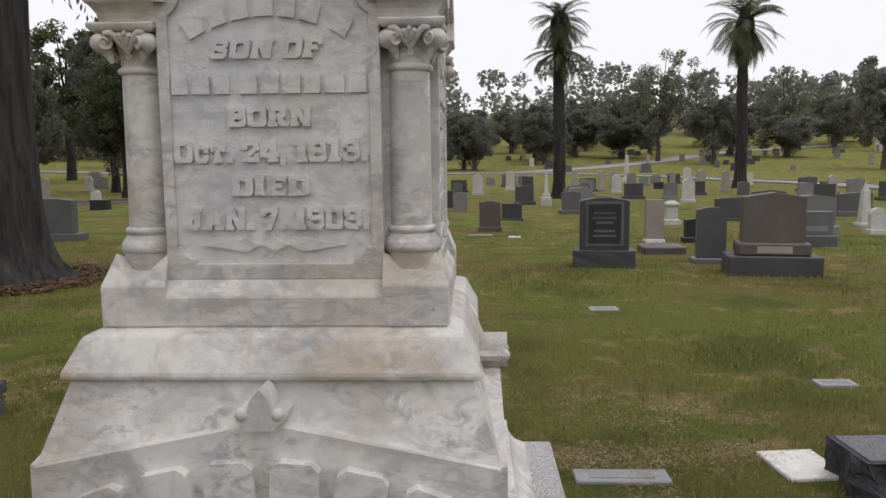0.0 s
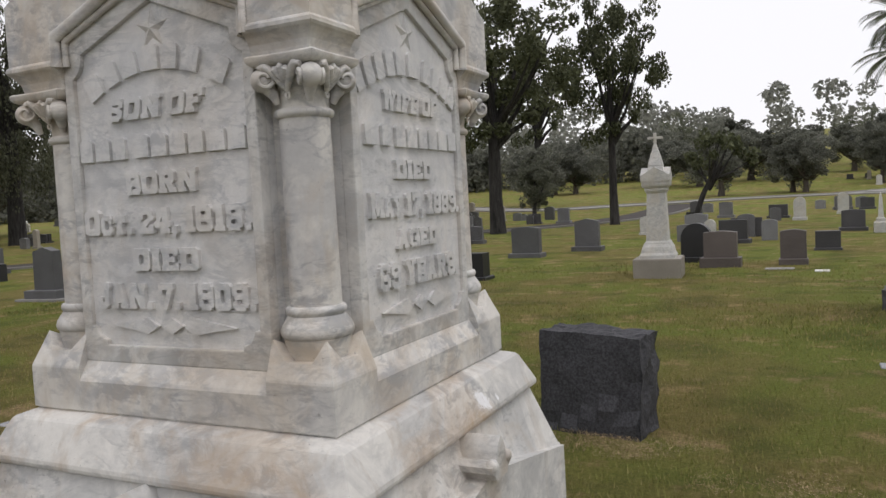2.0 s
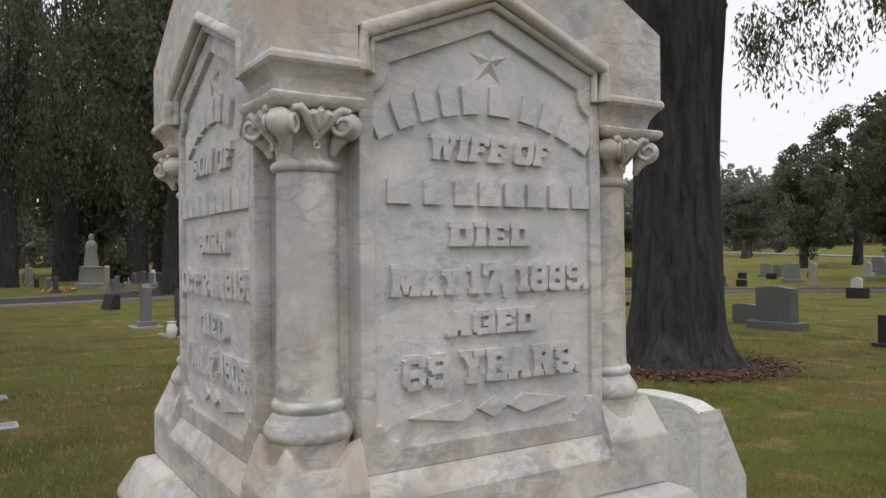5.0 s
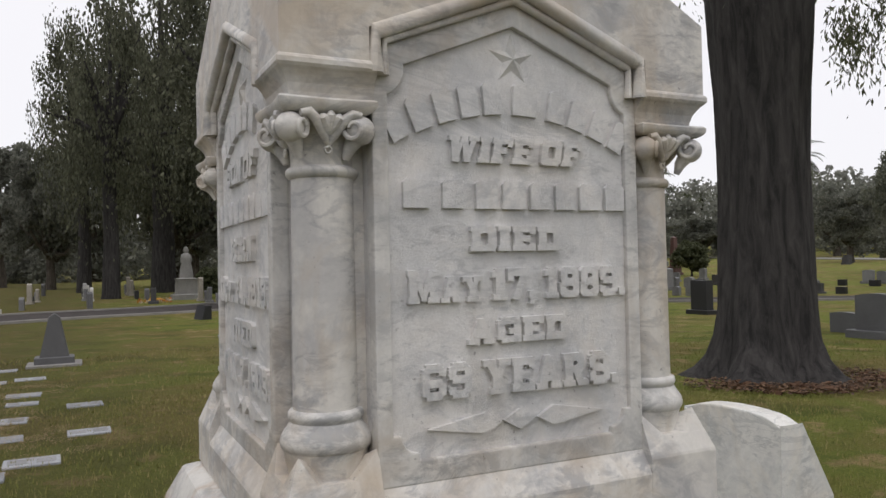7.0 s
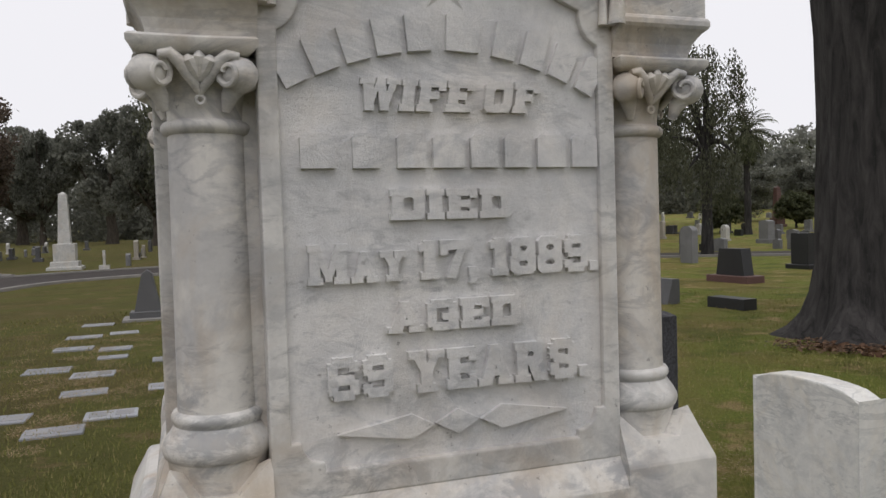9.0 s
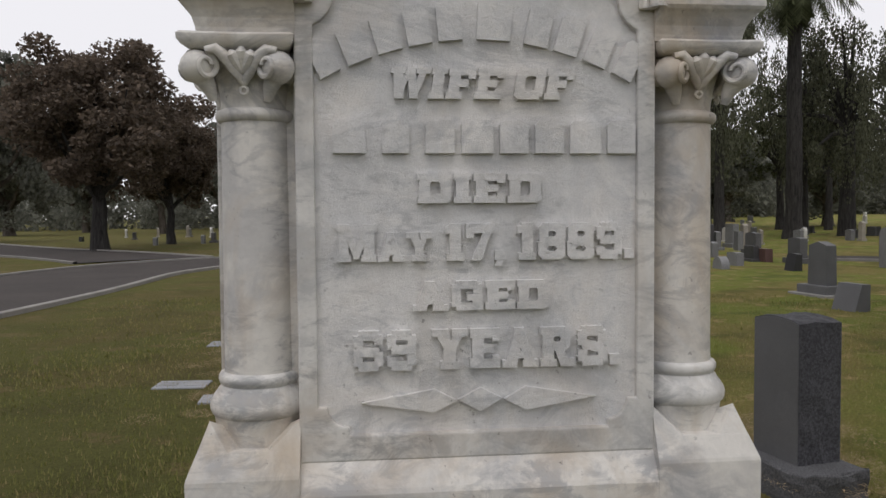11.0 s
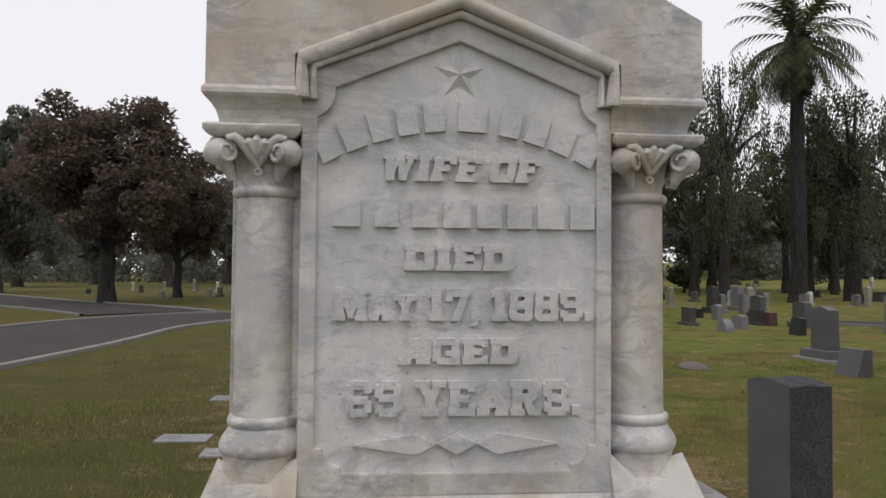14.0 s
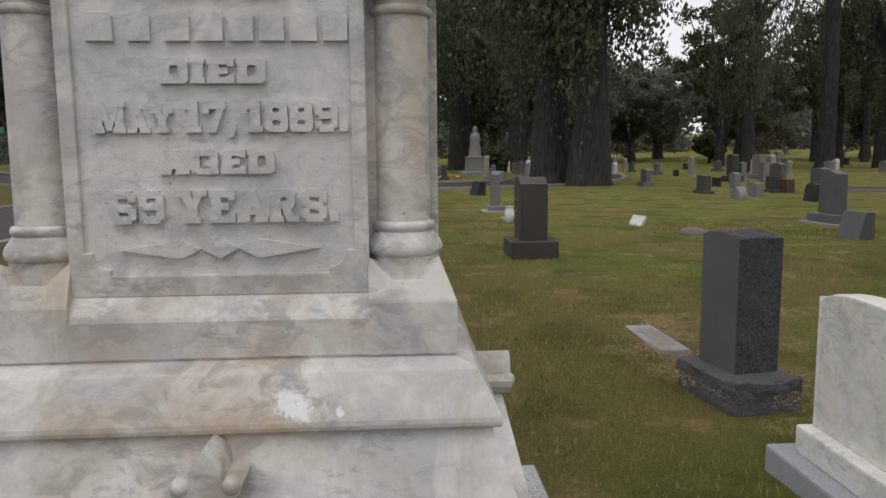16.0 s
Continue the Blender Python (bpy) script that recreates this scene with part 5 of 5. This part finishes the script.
    while len(cen) < clumps and tries < clumps * 40:
        tries += 1
        x, y, z = r.uniform(-1, 1), r.uniform(-1, 1), r.uniform(-1, 1)
        q = x * x + y * y + z * z
        if q > 1 or q < 0.14:
            continue
        grow = 0.75 + 0.5 * noise.noise(Vector((x * 1.6 + seed, y * 1.6, z * 1.6)))
        cen.append((x * crown_r * grow + lean * 0.3, y * crown_r * grow, crown_z + z * crown_h * grow))
        rad.append(clump_r * r.uniform(0.6, 1.3))
    bm = bmesh.new()
    top = (lean * 0.35, 0.01, crown_z + crown_h * 0.25)
    path = [(0, 0, -0.02), (0.002, 0.0, 0.012), (lean * 0.05, 0.006, trunk_h * 0.35), (lean * 0.14, -0.004, trunk_h * 0.75), (lean * 0.22, 0.004, trunk_h), ((lean * 0.22 + top[0]) / 2, 0.006, (trunk_h + top[2]) / 2), top]
    tube(bm, path, [trunk_r * f for f in (1.55, 1.25, 1.0, 0.88, 0.78, 0.5, 0.16)], 10)
    for i in range(min(limbs, len(cen))):
        c = Vector(cen[i * len(cen) // limbs])
        s = Vector((lean * 0.22, 0.004, trunk_h * r.uniform(0.82, 1.0)))
        m = s.lerp(c, 0.5) + Vector((0, 0, -0.02 if not hang else 0.03))
        tube(bm, [s, s.lerp(m, 0.5) + Vector((0, 0, 0.012)), m, c], [trunk_r * f for f in (0.55, 0.42, 0.28, 0.08)], 6)
    part("trunk", bm, bark, t, "", True)
    cloud_part("crown", leaf_cloud(cen, rad, per, leaf, seed, squash, hang), leafm, t, kind="stuff")
    return t


ARCHETYPES = {
    "round": lambda s: build_tree("broad dense green tree behind the lawn", s, 0.22, 0.52, 0.40, 0.44, 95, 0.085, 230, 0.0150, (BARK, LEAF_FAR), limbs=10),
    "round2": lambda s: build_tree("broad uneven green tree behind the lawn", s, 0.20, 0.50, 0.43, 0.45, 80, 0.085, 240, 0.0155, (BARK, LEAF_FAR), lean=0.2, limbs=10),
    "misty": lambda s: build_tree("grey-green tree far across the lawn, haze in its leaf colour", s, 0.20, 0.50, 0.42, 0.45, 95, 0.080, 190, 0.0165, (BARK_GREY, LEAF_MIST), limbs=12),
    "oak": lambda s: build_tree("tall dark green tree with an open uneven crown", s, 0.36, 0.62, 0.38, 0.36, 84, 0.058, 135, 0.0115, (BARK, LEAF_OAK), trunk_r=0.026, limbs=12),
    "airy": lambda s: build_tree("light grey-green tree with thin airy foliage", s, 0.26, 0.58, 0.42, 0.40, 80, 0.065, 150, 0.0115, (BARK_GREY, LEAF_AIRY), trunk_r=0.02, limbs=16),
    "droop": lambda s: build_tree("tall dark tree with dense drooping foliage", s, 0.46, 0.56, 0.36, 0.44, 84, 0.058, 160, 0.0085, (BARK, LEAF_DARK), trunk_r=0.034, hang=1.3, limbs=14),
    "twin": lambda s: build_tree("massive dark trunk under a high crown of hanging foliage", s, 0.42, 0.69, 0.38, 0.39, 104, 0.056, 180, 0.0085, (BARK, LEAF_DARK), trunk_r=0.050, hang=1.9, limbs=18),
    "red": lambda s: build_tree("round dark tree with purple-brown foliage", s, 0.25, 0.60, 0.44, 0.40, 190, 0.078, 230, 0.0120, (BARK, LEAF_RED), trunk_r=0.030, limbs=12),
    "bush": lambda s: build_tree("clipped round green shrub", s, 0.12, 0.52, 0.46, 0.46, 70, 0.13, 110, 0.05, (BARK, LEAF_OAK), trunk_r=0.03, category="shrub"),
    "bare": lambda s: build_tree("small leaning tree with sparse twigs", s, 0.45, 0.74, 0.48, 0.25, 26, 0.07, 45, 0.030, (BARK, LEAF_OAK), trunk_r=0.032, lean=0.9, limbs=14),
}
MADE = {}


def plant(kind, x, y, h, w):
    # round trees past 62 m take the copy with haze-paled leaves
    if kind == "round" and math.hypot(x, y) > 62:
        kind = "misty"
    elif kind == "round" and (int(abs(x) * 3) % 2):
        kind = "round2"
    s = w / {"round": 0.92, "round2": 0.98, "misty": 0.96, "oak": 0.82, "airy": 0.96, "droop": 0.78, "twin": 0.80, "red": 0.98, "bush": 1.05, "bare": 1.05}[kind]
    m = pose(x, y, terr(x, y) - 0.03, 0, 0, (x * 47 + y * 31) % 360) @ Matrix.Diagonal((s, s, h, 1))
    if kind not in MADE:
        MADE[kind] = ARCHETYPES[kind](len(MADE) + 3)
        MADE[kind].matrix_basis = m
        # the first one keeps unit scale in its copies
        return MADE[kind]
    return copy_tree(MADE[kind], m)


def copy_tree(ob, m):
    made = copy_thing(ob, Matrix.Identity(4))
    made.matrix_basis = m
    return made


NORTH = [
    ("round", 0.7, 76, 6.8, 6.6), ("round", 8.9, 88, 6.8, 6.4), ("airy", 22.5, 90, 13.5, 12.0), ("round", 27.2, 84, 9.5, 7.3), ("airy", 45, 110, 12.5, 10), ("round", 66, 138, 8.5, 9.5),
    ("round", 39.5, 72, 13.5, 8.6), ("round", 6.3, 113, 8.0, 9), ("round", 18, 117, 9, 9), ("oak", -7.4, 35.2, 12.6, 6.2), ("round", -29, 95, 7, 8), ("bare", -2.76, 27.6, 4.0, 3.3),
    ("round", -0.4, 77.5, 6.0, 6.4), ("round", -6.5, 75, 8.0, 7.6), ("round", 7.5, 85.6, 8, 6), ("round", 56, 118, 10, 9),
]
HILL = [("airy" if i % 4 == 1 else "round", -48 + i * 6.1 + (i * 37 % 5) - 2, 118 + (i * 53 % 23), 8.0 + (i * 29 % 7) * 0.6, 9.5 + (i * 17 % 5)) for i in range(24)]
SLOPE = [("round", -26 + i * 6.4 + (i * 31 % 4), 94 + (i * 47 % 13), 6.6 + (i * 23 % 5) * 0.5, 8.5 + (i * 13 % 4)) for i in range(11)]
NORTHWEST = [
    ("oak", -11.4, 30, 12.4, 9.5), ("round", -19.5, 40, 10, 6), ("round", -17.2, 52, 4.9, 4), ("oak", -17.7, 37.5, 8.2, 6.6), ("round", -22, 66, 7, 7.6), ("round", -31, 50, 10.4, 7.6), ("oak", -30.5, 56, 13.6, 10),
    ("round", -50, 70, 10, 9), ("round", -65, 88, 11, 12), ("bush", -43.2, 35.6, 3.4, 3.6), ("bush", -44, 43, 3.2, 3.4), ("oak", -23, 70.5, 19, 10), ("round", -41, 86, 10, 10), ("round", -83, 83, 8, 12),
]
WEST = [
    ("twin", -31.6, 7.1, 15.5, 12.5), ("twin", -29.9, 8.35, 16.5, 12.5), ("droop", -46, 1.2, 20, 9.5), ("droop", -52, 12, 15, 9), ("droop", -62, 0, 24, 10), ("round", -95, 12.5, 19, 16), ("round", -76, -2.6, 16, 11), ("round", -94, -8, 20, 16), ("round", -110, -20, 19, 18), ("round", -120, 2, 26, 20),
    ("droop", -22.6, 18.35, 9.2, 4.4), ("droop", -47.2, 32.4, 17, 11), ("oak", -58, 38, 15, 9), ("bush", -66, 28.5, 3.2, 4.0), ("bush", -42.6, 6.1, 1.95, 2.0), ("round", -90, 45, 14, 13), ("round", -110, 55, 17, 18),
]
WEST_BACK = [
    ("droop", -43, 21.3, 17.5, 7), ("droop", -56, 5, 28, 16), ("droop", -50, 8.5, 25, 13), ("round", -72, 8, 20, 19), ("round", -75, 24, 12, 14), ("round", -72, 34, 12, 14), ("round", -66, 43, 12, 13), ("round", -84, 30, 14, 15), ("round", -60, 52, 7, 10),
    ("oak", -58, 26, 15, 11), ("round", -80, 16, 17, 16), ("round", -64, 15, 13, 12), ("droop", -51, 31.5, 17, 7.5), ("oak", -62, 36, 15, 10),
]
SOUTHWEST = [
    ("red", -39.4, -13.7, 11.6, 13.0), ("round", -56, -27, 18, 12.5), ("round", -84, -22, 16, 11), ("round", -100, -16, 18, 10), ("round", -80, -36, 14, 14), ("red", -49, -12.5, 10.0, 8.5), ("round", -96, -34, 17, 13),
]
for group_ in (NORTH, HILL, SLOPE, NORTHWEST, WEST, WEST_BACK, SOUTHWEST):
    for row in group_:
        plant(*row)


def palm(x, y, h, r, trunk_r, skirt, seed, label):
    """A palm: ringed trunk, arching fronds with separate leaflets, hanging dead skirt."""
    rg = random.Random(seed)
    t = thing("palm_tree", label, "palm tree", x, y, terr(x, y) - 0.05)
    bm = bmesh.new()
    n = 16
    tube(bm, [(0.04 * h * 0.1 * math.sin(i * 0.4), 0, h * i / n) for i in range(n + 1)], [trunk_r * (1.35 if i == 0 else (1.05 if i % 2 else 0.93) * (1 - 0.25 * i / n)) for i in range(n + 1)], 12)
    bmesh.ops.create_uvsphere(bm, u_segments=12, v_segments=8, radius=trunk_r * 1.5, matrix=Matrix.Translation((0.01, 0, h)) @ Matrix.Diagonal((1, 1, 1.6, 1)))
    part("trunk", bm, BARK, t, "", True)

    def fronds(count, elev0, elev1, length, droop, mat, name, lower=0.0):
        verts, faces = [], []
        for i in range(count):
            az, el = 2 * math.pi * (i * 0.618 + rg.uniform(-0.05, 0.05)), radians(rg.uniform(elev0, elev1))
            p, L, seg = Vector((0.01, 0, h + trunk_r * 0.6 - lower)), length * rg.uniform(0.85, 1.1), 14
            out = Vector((math.cos(az), math.sin(az), 0))
            side = Vector((-out.y, out.x, 0))
            for s in range(seg):
                d = out * math.cos(el) + Vector((0, 0, math.sin(el)))
                q = p + d * (L / seg)
                up = side.cross(d)
                if s > 1:
                    ll = length * 0.19 * math.sin(math.pi * (s + 0.5) / (seg + 1)) + 0.03 * length
                    for sg in (-1, 1):
                        tip = p + side * sg * ll * 0.8 + d * ll * 0.6 - Vector((0, 0, ll * 0.35))
                        b = len(verts)
                        wv = d * length * 0.014
                        verts += [p - wv, p + wv, tip]
                        faces.append((b, b + 1, b + 2))
                        b = len(verts)
                        tip = q + side * sg * ll * 0.8 + d * ll * 0.55 - Vector((0, 0, ll * 0.30))
                        mid = p.lerp(q, 0.55)
                        verts += [mid - wv, mid + wv, tip]
                        faces.append((b, b + 1, b + 2))
                b = len(verts)
                wr = side * length * 0.012 * (1 - s / seg * 0.7)
                verts += [p - wr, p + wr, q + wr, q - wr]
                faces.append((b, b + 1, b + 2, b + 3))
                p = q
                el -= radians(droop) * (0.5 + s / seg)
        raw(name, [tuple(v) for v in verts], faces, mat, t, kind="stuff")
    fronds(38, -10, 80, r * 1.15, 7.0, LEAF_PALM, "fronds")
    fronds(36, -68, -12, r * 1.12, 2.6, LEAF_PALM, "low_fronds")
    if skirt:
        fronds(26, -85, -60, r * 0.9, 0.8, LEAF_DEAD if skirt == 2 else LEAF_PALM, "dead_skirt")
    if skirt == 2:
        fronds(40, -50, 25, r * 1.2, 4.5, LEAF_PALM, "lower_crown", 1.15)
    return t


palm(4.0, 29.3, 6.9, 1.25, 0.27, 2, 1, "tall palm with drooping dead fronds under its crown")
palm(14.7, 39.2, 8.4, 2.1, 0.33, 1, 2, "tall palm with a full round crown")
palm(-39.7, 34.9, 6.6, 2.0, 0.24, 1, 3, "date palm on the lawn")
palm(-31.4, 39.3, 7.4, 1.9, 0.24, 1, 4, "palm behind a broad tree trunk")
palm(-45.3, 27.4, 16.8, 4.2, 0.55, 1, 5, "very tall palm with a thick trunk")
palm(-60, 28.5, 12.6, 2.4, 0.30, 1, 7, "tall palm far across the lawn")
for i in range(6):
    palm(-134 + i * 3.1, 121.5 + i * 2.3 + (i * 5 % 3), 10.5 + (i * 7 % 4) * 0.5, 2.0, 0.28, 0, 20 + i, "slender palm in a row on the far hill")
obelisk(-47.2, 44.2, 0.6, 3.2, G_RED, [(1.0, 0.25), (0.8, 0.5)], 0.55, "red granite pillar among the graves", tip=0.1)


# the broad old tree near the monument
bt = thing("tree", "huge old tree with dark furrowed trunk and bark litter", "tree", -5.93, 7.76, 0)
bt.scale = (0.92, 0.92, 0.92)
bm = bmesh.new()
rings = []
for z, rr in [(-0.1, 1.25), (0.0, 1.08), (0.12, 0.93), (0.3, 0.82), (0.6, 0.74), (1.0, 0.69), (1.6, 0.655), (2.3, 0.64), (3.2, 0.63), (4.2, 0.66), (5.0, 0.72), (5.8, 0.78), (6.5, 0.80)]:
    ring = []
    for i in range(40):
        a = 2 * math.pi * i / 40
        lobes = 1 + (0.16 * max(0, 1 - z) ** 2 + 0.03) * math.sin(5 * a + 0.8) + 0.035 * math.sin(9 * a + z) + 0.03 * noise.noise((math.cos(a) * 3, math.sin(a) * 3, z * 1.5))
        ring.append((rr * lobes * math.cos(a) - 0.02 * z, rr * lobes * math.sin(a) + 0.03 * z, z))
    rings.append(ring)
loft(bm, rings)
part("trunk", bm, BARK, bt, "", True)
rg = random.Random(5)
tips = []
for i, (az, el, L, r0) in enumerate([(20, 62, 6.5, 0.42), (140, 66, 6.0, 0.40), (265, 60, 6.5, 0.40), (60, 48, 6.0, 0.30), (200, 50, 5.5, 0.30), (320, 42, 6.5, 0.28)]):
    a, e = radians(az), radians(el)
    d = Vector((math.cos(a) * math.cos(e), math.sin(a) * math.cos(e), math.sin(e)))
    p0 = Vector((-0.12, 0.18, 6.0)) + Vector((math.cos(a), math.sin(a), 0)) * 0.35
    pts = [p0 + d * L * t + Vector((0, 0, -0.6 * t * t)) + noise.noise_vector(Vector((i, t * 2, 0))) * 0.35 * t for t in (0, 0.2, 0.4, 0.6, 0.8, 1.0)]
    bm = bmesh.new()
    tube(bm, pts, [r0 * f for f in (1.05, 0.8, 0.62, 0.45, 0.28, 0.1)], 9)
    for t in (2, 3, 4, 5):
        for j in range(3):
            q = pts[t] + Vector((rg.uniform(-1, 1), rg.uniform(-1, 1), rg.uniform(-0.1, 0.8))).normalized() * rg.uniform(1.4, 2.8)
            tube(bm, [pts[t], pts[t].lerp(q, 0.5) + Vector((0, 0, 0.2)), q], [0.09, 0.05, 0.015], 5)
            tips.append(q)
    part("limb", bm, BARK, bt, "", True)
cen, rad = [], []
for q in tips:
    for j in range(3):
        c = q + Vector((rg.gauss(0, 0.7), rg.gauss(0, 0.7), rg.gauss(-0.2, 0.6)))
        cen.append(tuple(c))
        rad.append(rg.uniform(0.4, 0.8))
for i in range(30):
    f, u = rg.uniform(0.9, 3.6), rg.uniform(-1.2, 1.2)
    cen.append((0.75 * f - 0.66 * u, 0.66 * f + 0.75 * u, rg.uniform(5.0, 6.8) - 0.10 * f))
    rad.append(rg.uniform(0.22, 0.42))
cloud_part("crown", leaf_cloud(cen, rad, 150, 0.030, 21, 0.8, 1.2, 3.6), LEAF_OAK, bt)
cs = [(1.05 * math.cos(a) * f, 1.05 * math.sin(a) * f, 0.05) for a in np.linspace(-1.5, 1.25, 20) for f in (1.08, 1.3, 1.5)]
cloud_part("bark_litter", leaf_cloud(cs, [0.30] * len(cs), 44, 0.034, 9, 0.10, 0, 2.6, 0.35), LITTER_BARK, bt, "dry reddish bark and leaf litter")
bm = bmesh.new()
for i in range(34):
    a = radians(rg.uniform(-75, 60))
    f = rg.uniform(1.0, 1.55)
    m = Matrix.Translation((f * math.cos(a), f * math.sin(a), rg.uniform(0.0, 0.06))) @ Matrix.Rotation(rg.uniform(0, 6), 4, "Z") @ Matrix.Rotation(rg.uniform(-0.6, 0.6), 4, "X") @ Matrix.Diagonal((rg.uniform(0.1, 0.28), rg.uniform(0.04, 0.09), rg.uniform(0.03, 0.07), 1))
    bmesh.ops.create_cube(bm, size=1, matrix=m)
part("torn_bark", bm, BARK_RED, bt, "broken reddish bark pieces", kind="stuff")


# street sign at the junction
sg = thing("street_sign", "green street name sign on a steel post", "sign", -36.5, -19.2, 0)
bm = bmesh.new()
tube(bm, [(0, 0, -0.1), (0, 0, 2.75)], [0.035, 0.03], 8)
part("post", bm, STEEL, sg)
bm = bmesh.new()
box(bm, -0.02, 0.02, -0.75, 0.75, 2.5, 2.78)
bd = part("sign_board", bm, SIGN_GREEN, sg)
bm = bmesh.new()
box(bm, 0.02, 0.024, -0.55, 0.5, 2.58, 2.69)
part("lettering_bar", bm, CERAMIC, bd)

# pale house on the far hill
hz = terr(60, 100)
hs = thing("house", "pale plastered house half hidden on the hill", "house", 62, 104, hz - 0.3, 20)
bm = bmesh.new()
box(bm, -5, 5, -4, 4, 0, 6)
wl_ = part("wall", bm, PLASTER, hs)
bm = bmesh.new()
prism(bm, [(-5.5, 6), (5.5, 6), (0, 8.2)], -4.4, 4.4)
part("roof", bm, G_RED, hs)
for wx in (-2.5, 0, 2.5):
    bm = bmesh.new()
    box(bm, wx - 0.5, wx + 0.5, -4.06, -3.95, 3.4, 4.8)
    part("window", bm, G_BLACK, hs)

# flowers by the far graves
fl = thing("flower_arrangement", "red and yellow flowers lying at a far grave", "flowers", -38.5, 2.9, 0)
cloud_part("flowers", leaf_cloud([(0, 0.4 * i - 0.6, 0.1) for i in range(4)], [0.22] * 4, 26, 0.12, 3, 0.5), FLOWER, fl)


# dry clippings and leaf litter on the lawn
lt = []
for x, y, rr, nn in ((-3.35, 2.15, 0.42, 9), (-2.3, 3.0, 0.5, 8), (-4.2, 2.62, 0.30, 8), (-3.5, 2.95, 0.5, 7), (1.2, 1.62, 0.28, 7), (1.70, 1.80, 0.2, 3), (1.35, 2.55, 0.30, 4), (1.75, 2.30, 0.30, 3), (-0.1, 3.12, 0.30, 7), (-8.4, -1.6, 0.8, 10), (-10.2, -1.6, 0.9, 9), (-6.9, -1.1, 0.6, 8), (-5.5, -1.5, 0.4, 6)):
    for i in range(nn * 2):
        lt.append((x + rg.gauss(0, rr), y + rg.gauss(0, rr * 0.5), 0.012))
ob = cloud_part("leaf_litter", leaf_cloud(lt, [0.17] * len(lt), 240, 0.0026, 17, 0.10, 0, 15.0, 0.30), LITTER, None, "dry brown leaf litter and clippings in the grass")
tagged(ob, category="leaf litter")


# ---- far woods, closing the horizon ----
r_ = np.random.RandomState(12)
cen, rad = [], []
for i in range(520):
    a = r_.uniform(0, 2 * math.pi)
    d = r_.uniform(165, 250)
    x, y = d * math.cos(a), d * math.sin(a)
    h = 8 + 7 * (noise.noise((math.cos(a) * 5, math.sin(a) * 5, 0)) + 0.6) + r_.uniform(0, 3)
    for z in (0.25, 0.6, 0.95):
        cen.append((x + r_.normal() * 1.5, y + r_.normal() * 1.5, terr(x, y) + h * z))
        rad.append(3.6 * (1.25 - 0.5 * z))
# aerial haze comes from the pale leaf colour alone
ob = cloud_part("far_woods", leaf_cloud(cen, rad, 80, 0.8, 8, 0.9), LEAF_HAZE, None, "belt of far trees with haze put into the leaf colour")
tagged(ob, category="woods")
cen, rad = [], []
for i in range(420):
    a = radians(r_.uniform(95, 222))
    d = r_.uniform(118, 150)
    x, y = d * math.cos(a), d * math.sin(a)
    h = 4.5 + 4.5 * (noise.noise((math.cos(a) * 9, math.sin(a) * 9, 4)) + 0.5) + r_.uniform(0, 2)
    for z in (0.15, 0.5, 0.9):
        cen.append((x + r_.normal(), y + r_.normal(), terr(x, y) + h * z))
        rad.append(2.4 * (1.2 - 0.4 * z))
# haze is in this belt's leaf colour too
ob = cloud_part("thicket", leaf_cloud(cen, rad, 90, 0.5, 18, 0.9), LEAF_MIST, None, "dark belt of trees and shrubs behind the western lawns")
tagged(ob, category="woods")


# ---- grass blades on the lawn nearest the path ----
def grass():
    r = np.random.RandomState(31)
    pts = []
    for n, lo, hi in ((52000, 0.8, 4.5), (60000, 4.5, 9.0), (40000, 9.0, 15.0)):
        rad = np.sqrt(r.uniform(lo * lo, hi * hi, n))
        a = r.uniform(0, 2 * math.pi, n)
        pts.append(np.stack([rad * np.cos(a), rad * np.sin(a) + 0.5], 1))
    p = np.concatenate(pts)
    keep = ~((np.abs(p[:, 0]) < 0.78) & (np.abs(p[:, 1]) < 0.78)) & ~((p[:, 0] < -9) & (p[:, 1] < -5)) & ~((p[:, 1] < -6.4)) & (np.hypot(p[:, 0] + 6.0, p[:, 1] - 7.65) > 1.0)
    for x, y, w, d in ((1.17, 1.47, 0.29, 0.14), (2.12, 1.62, 0.17, 0.19), (-4.30, 2.40, 0.34, 0.20), (1.83, 5.72, 0.17, 0.12), (2.95, 3.05, 0.17, 0.12)):
        keep &= ~((np.abs(p[:, 0] - x) < w) & (np.abs(p[:, 1] - y) < d))
    p = p[keep]
    n = len(p)
    dist = np.hypot(p[:, 0], p[:, 1])
    a = r.uniform(0, 2 * math.pi, n)
    h = r.uniform(0.012, 0.034, n) * (1 + 0.02 * dist)
    w = r.uniform(0.0025, 0.0045, n) * (1 + 0.22 * dist)
    lean = r.uniform(0.1, 0.9, n) * h
    la = r.uniform(0, 2 * math.pi, n)
    gz = hollow(p[:, 0], p[:, 1])
    z0 = gz - 0.02
    ux, uy = np.cos(a) * w, np.sin(a) * w
    v = np.stack([np.stack([p[:, 0] - ux, p[:, 1] - uy, z0], 1), np.stack([p[:, 0] + ux, p[:, 1] + uy, z0], 1), np.stack([p[:, 0] + np.cos(la) * lean, p[:, 1] + np.sin(la) * lean, h + gz], 1)], 1).reshape(-1, 3)
    ob = cloud_part("grass", (v, np.arange(n * 3).reshape(-1, 3)), BLADE, None, "short mown grass blades, green and straw")
    tagged(ob, category="grass")


grass()
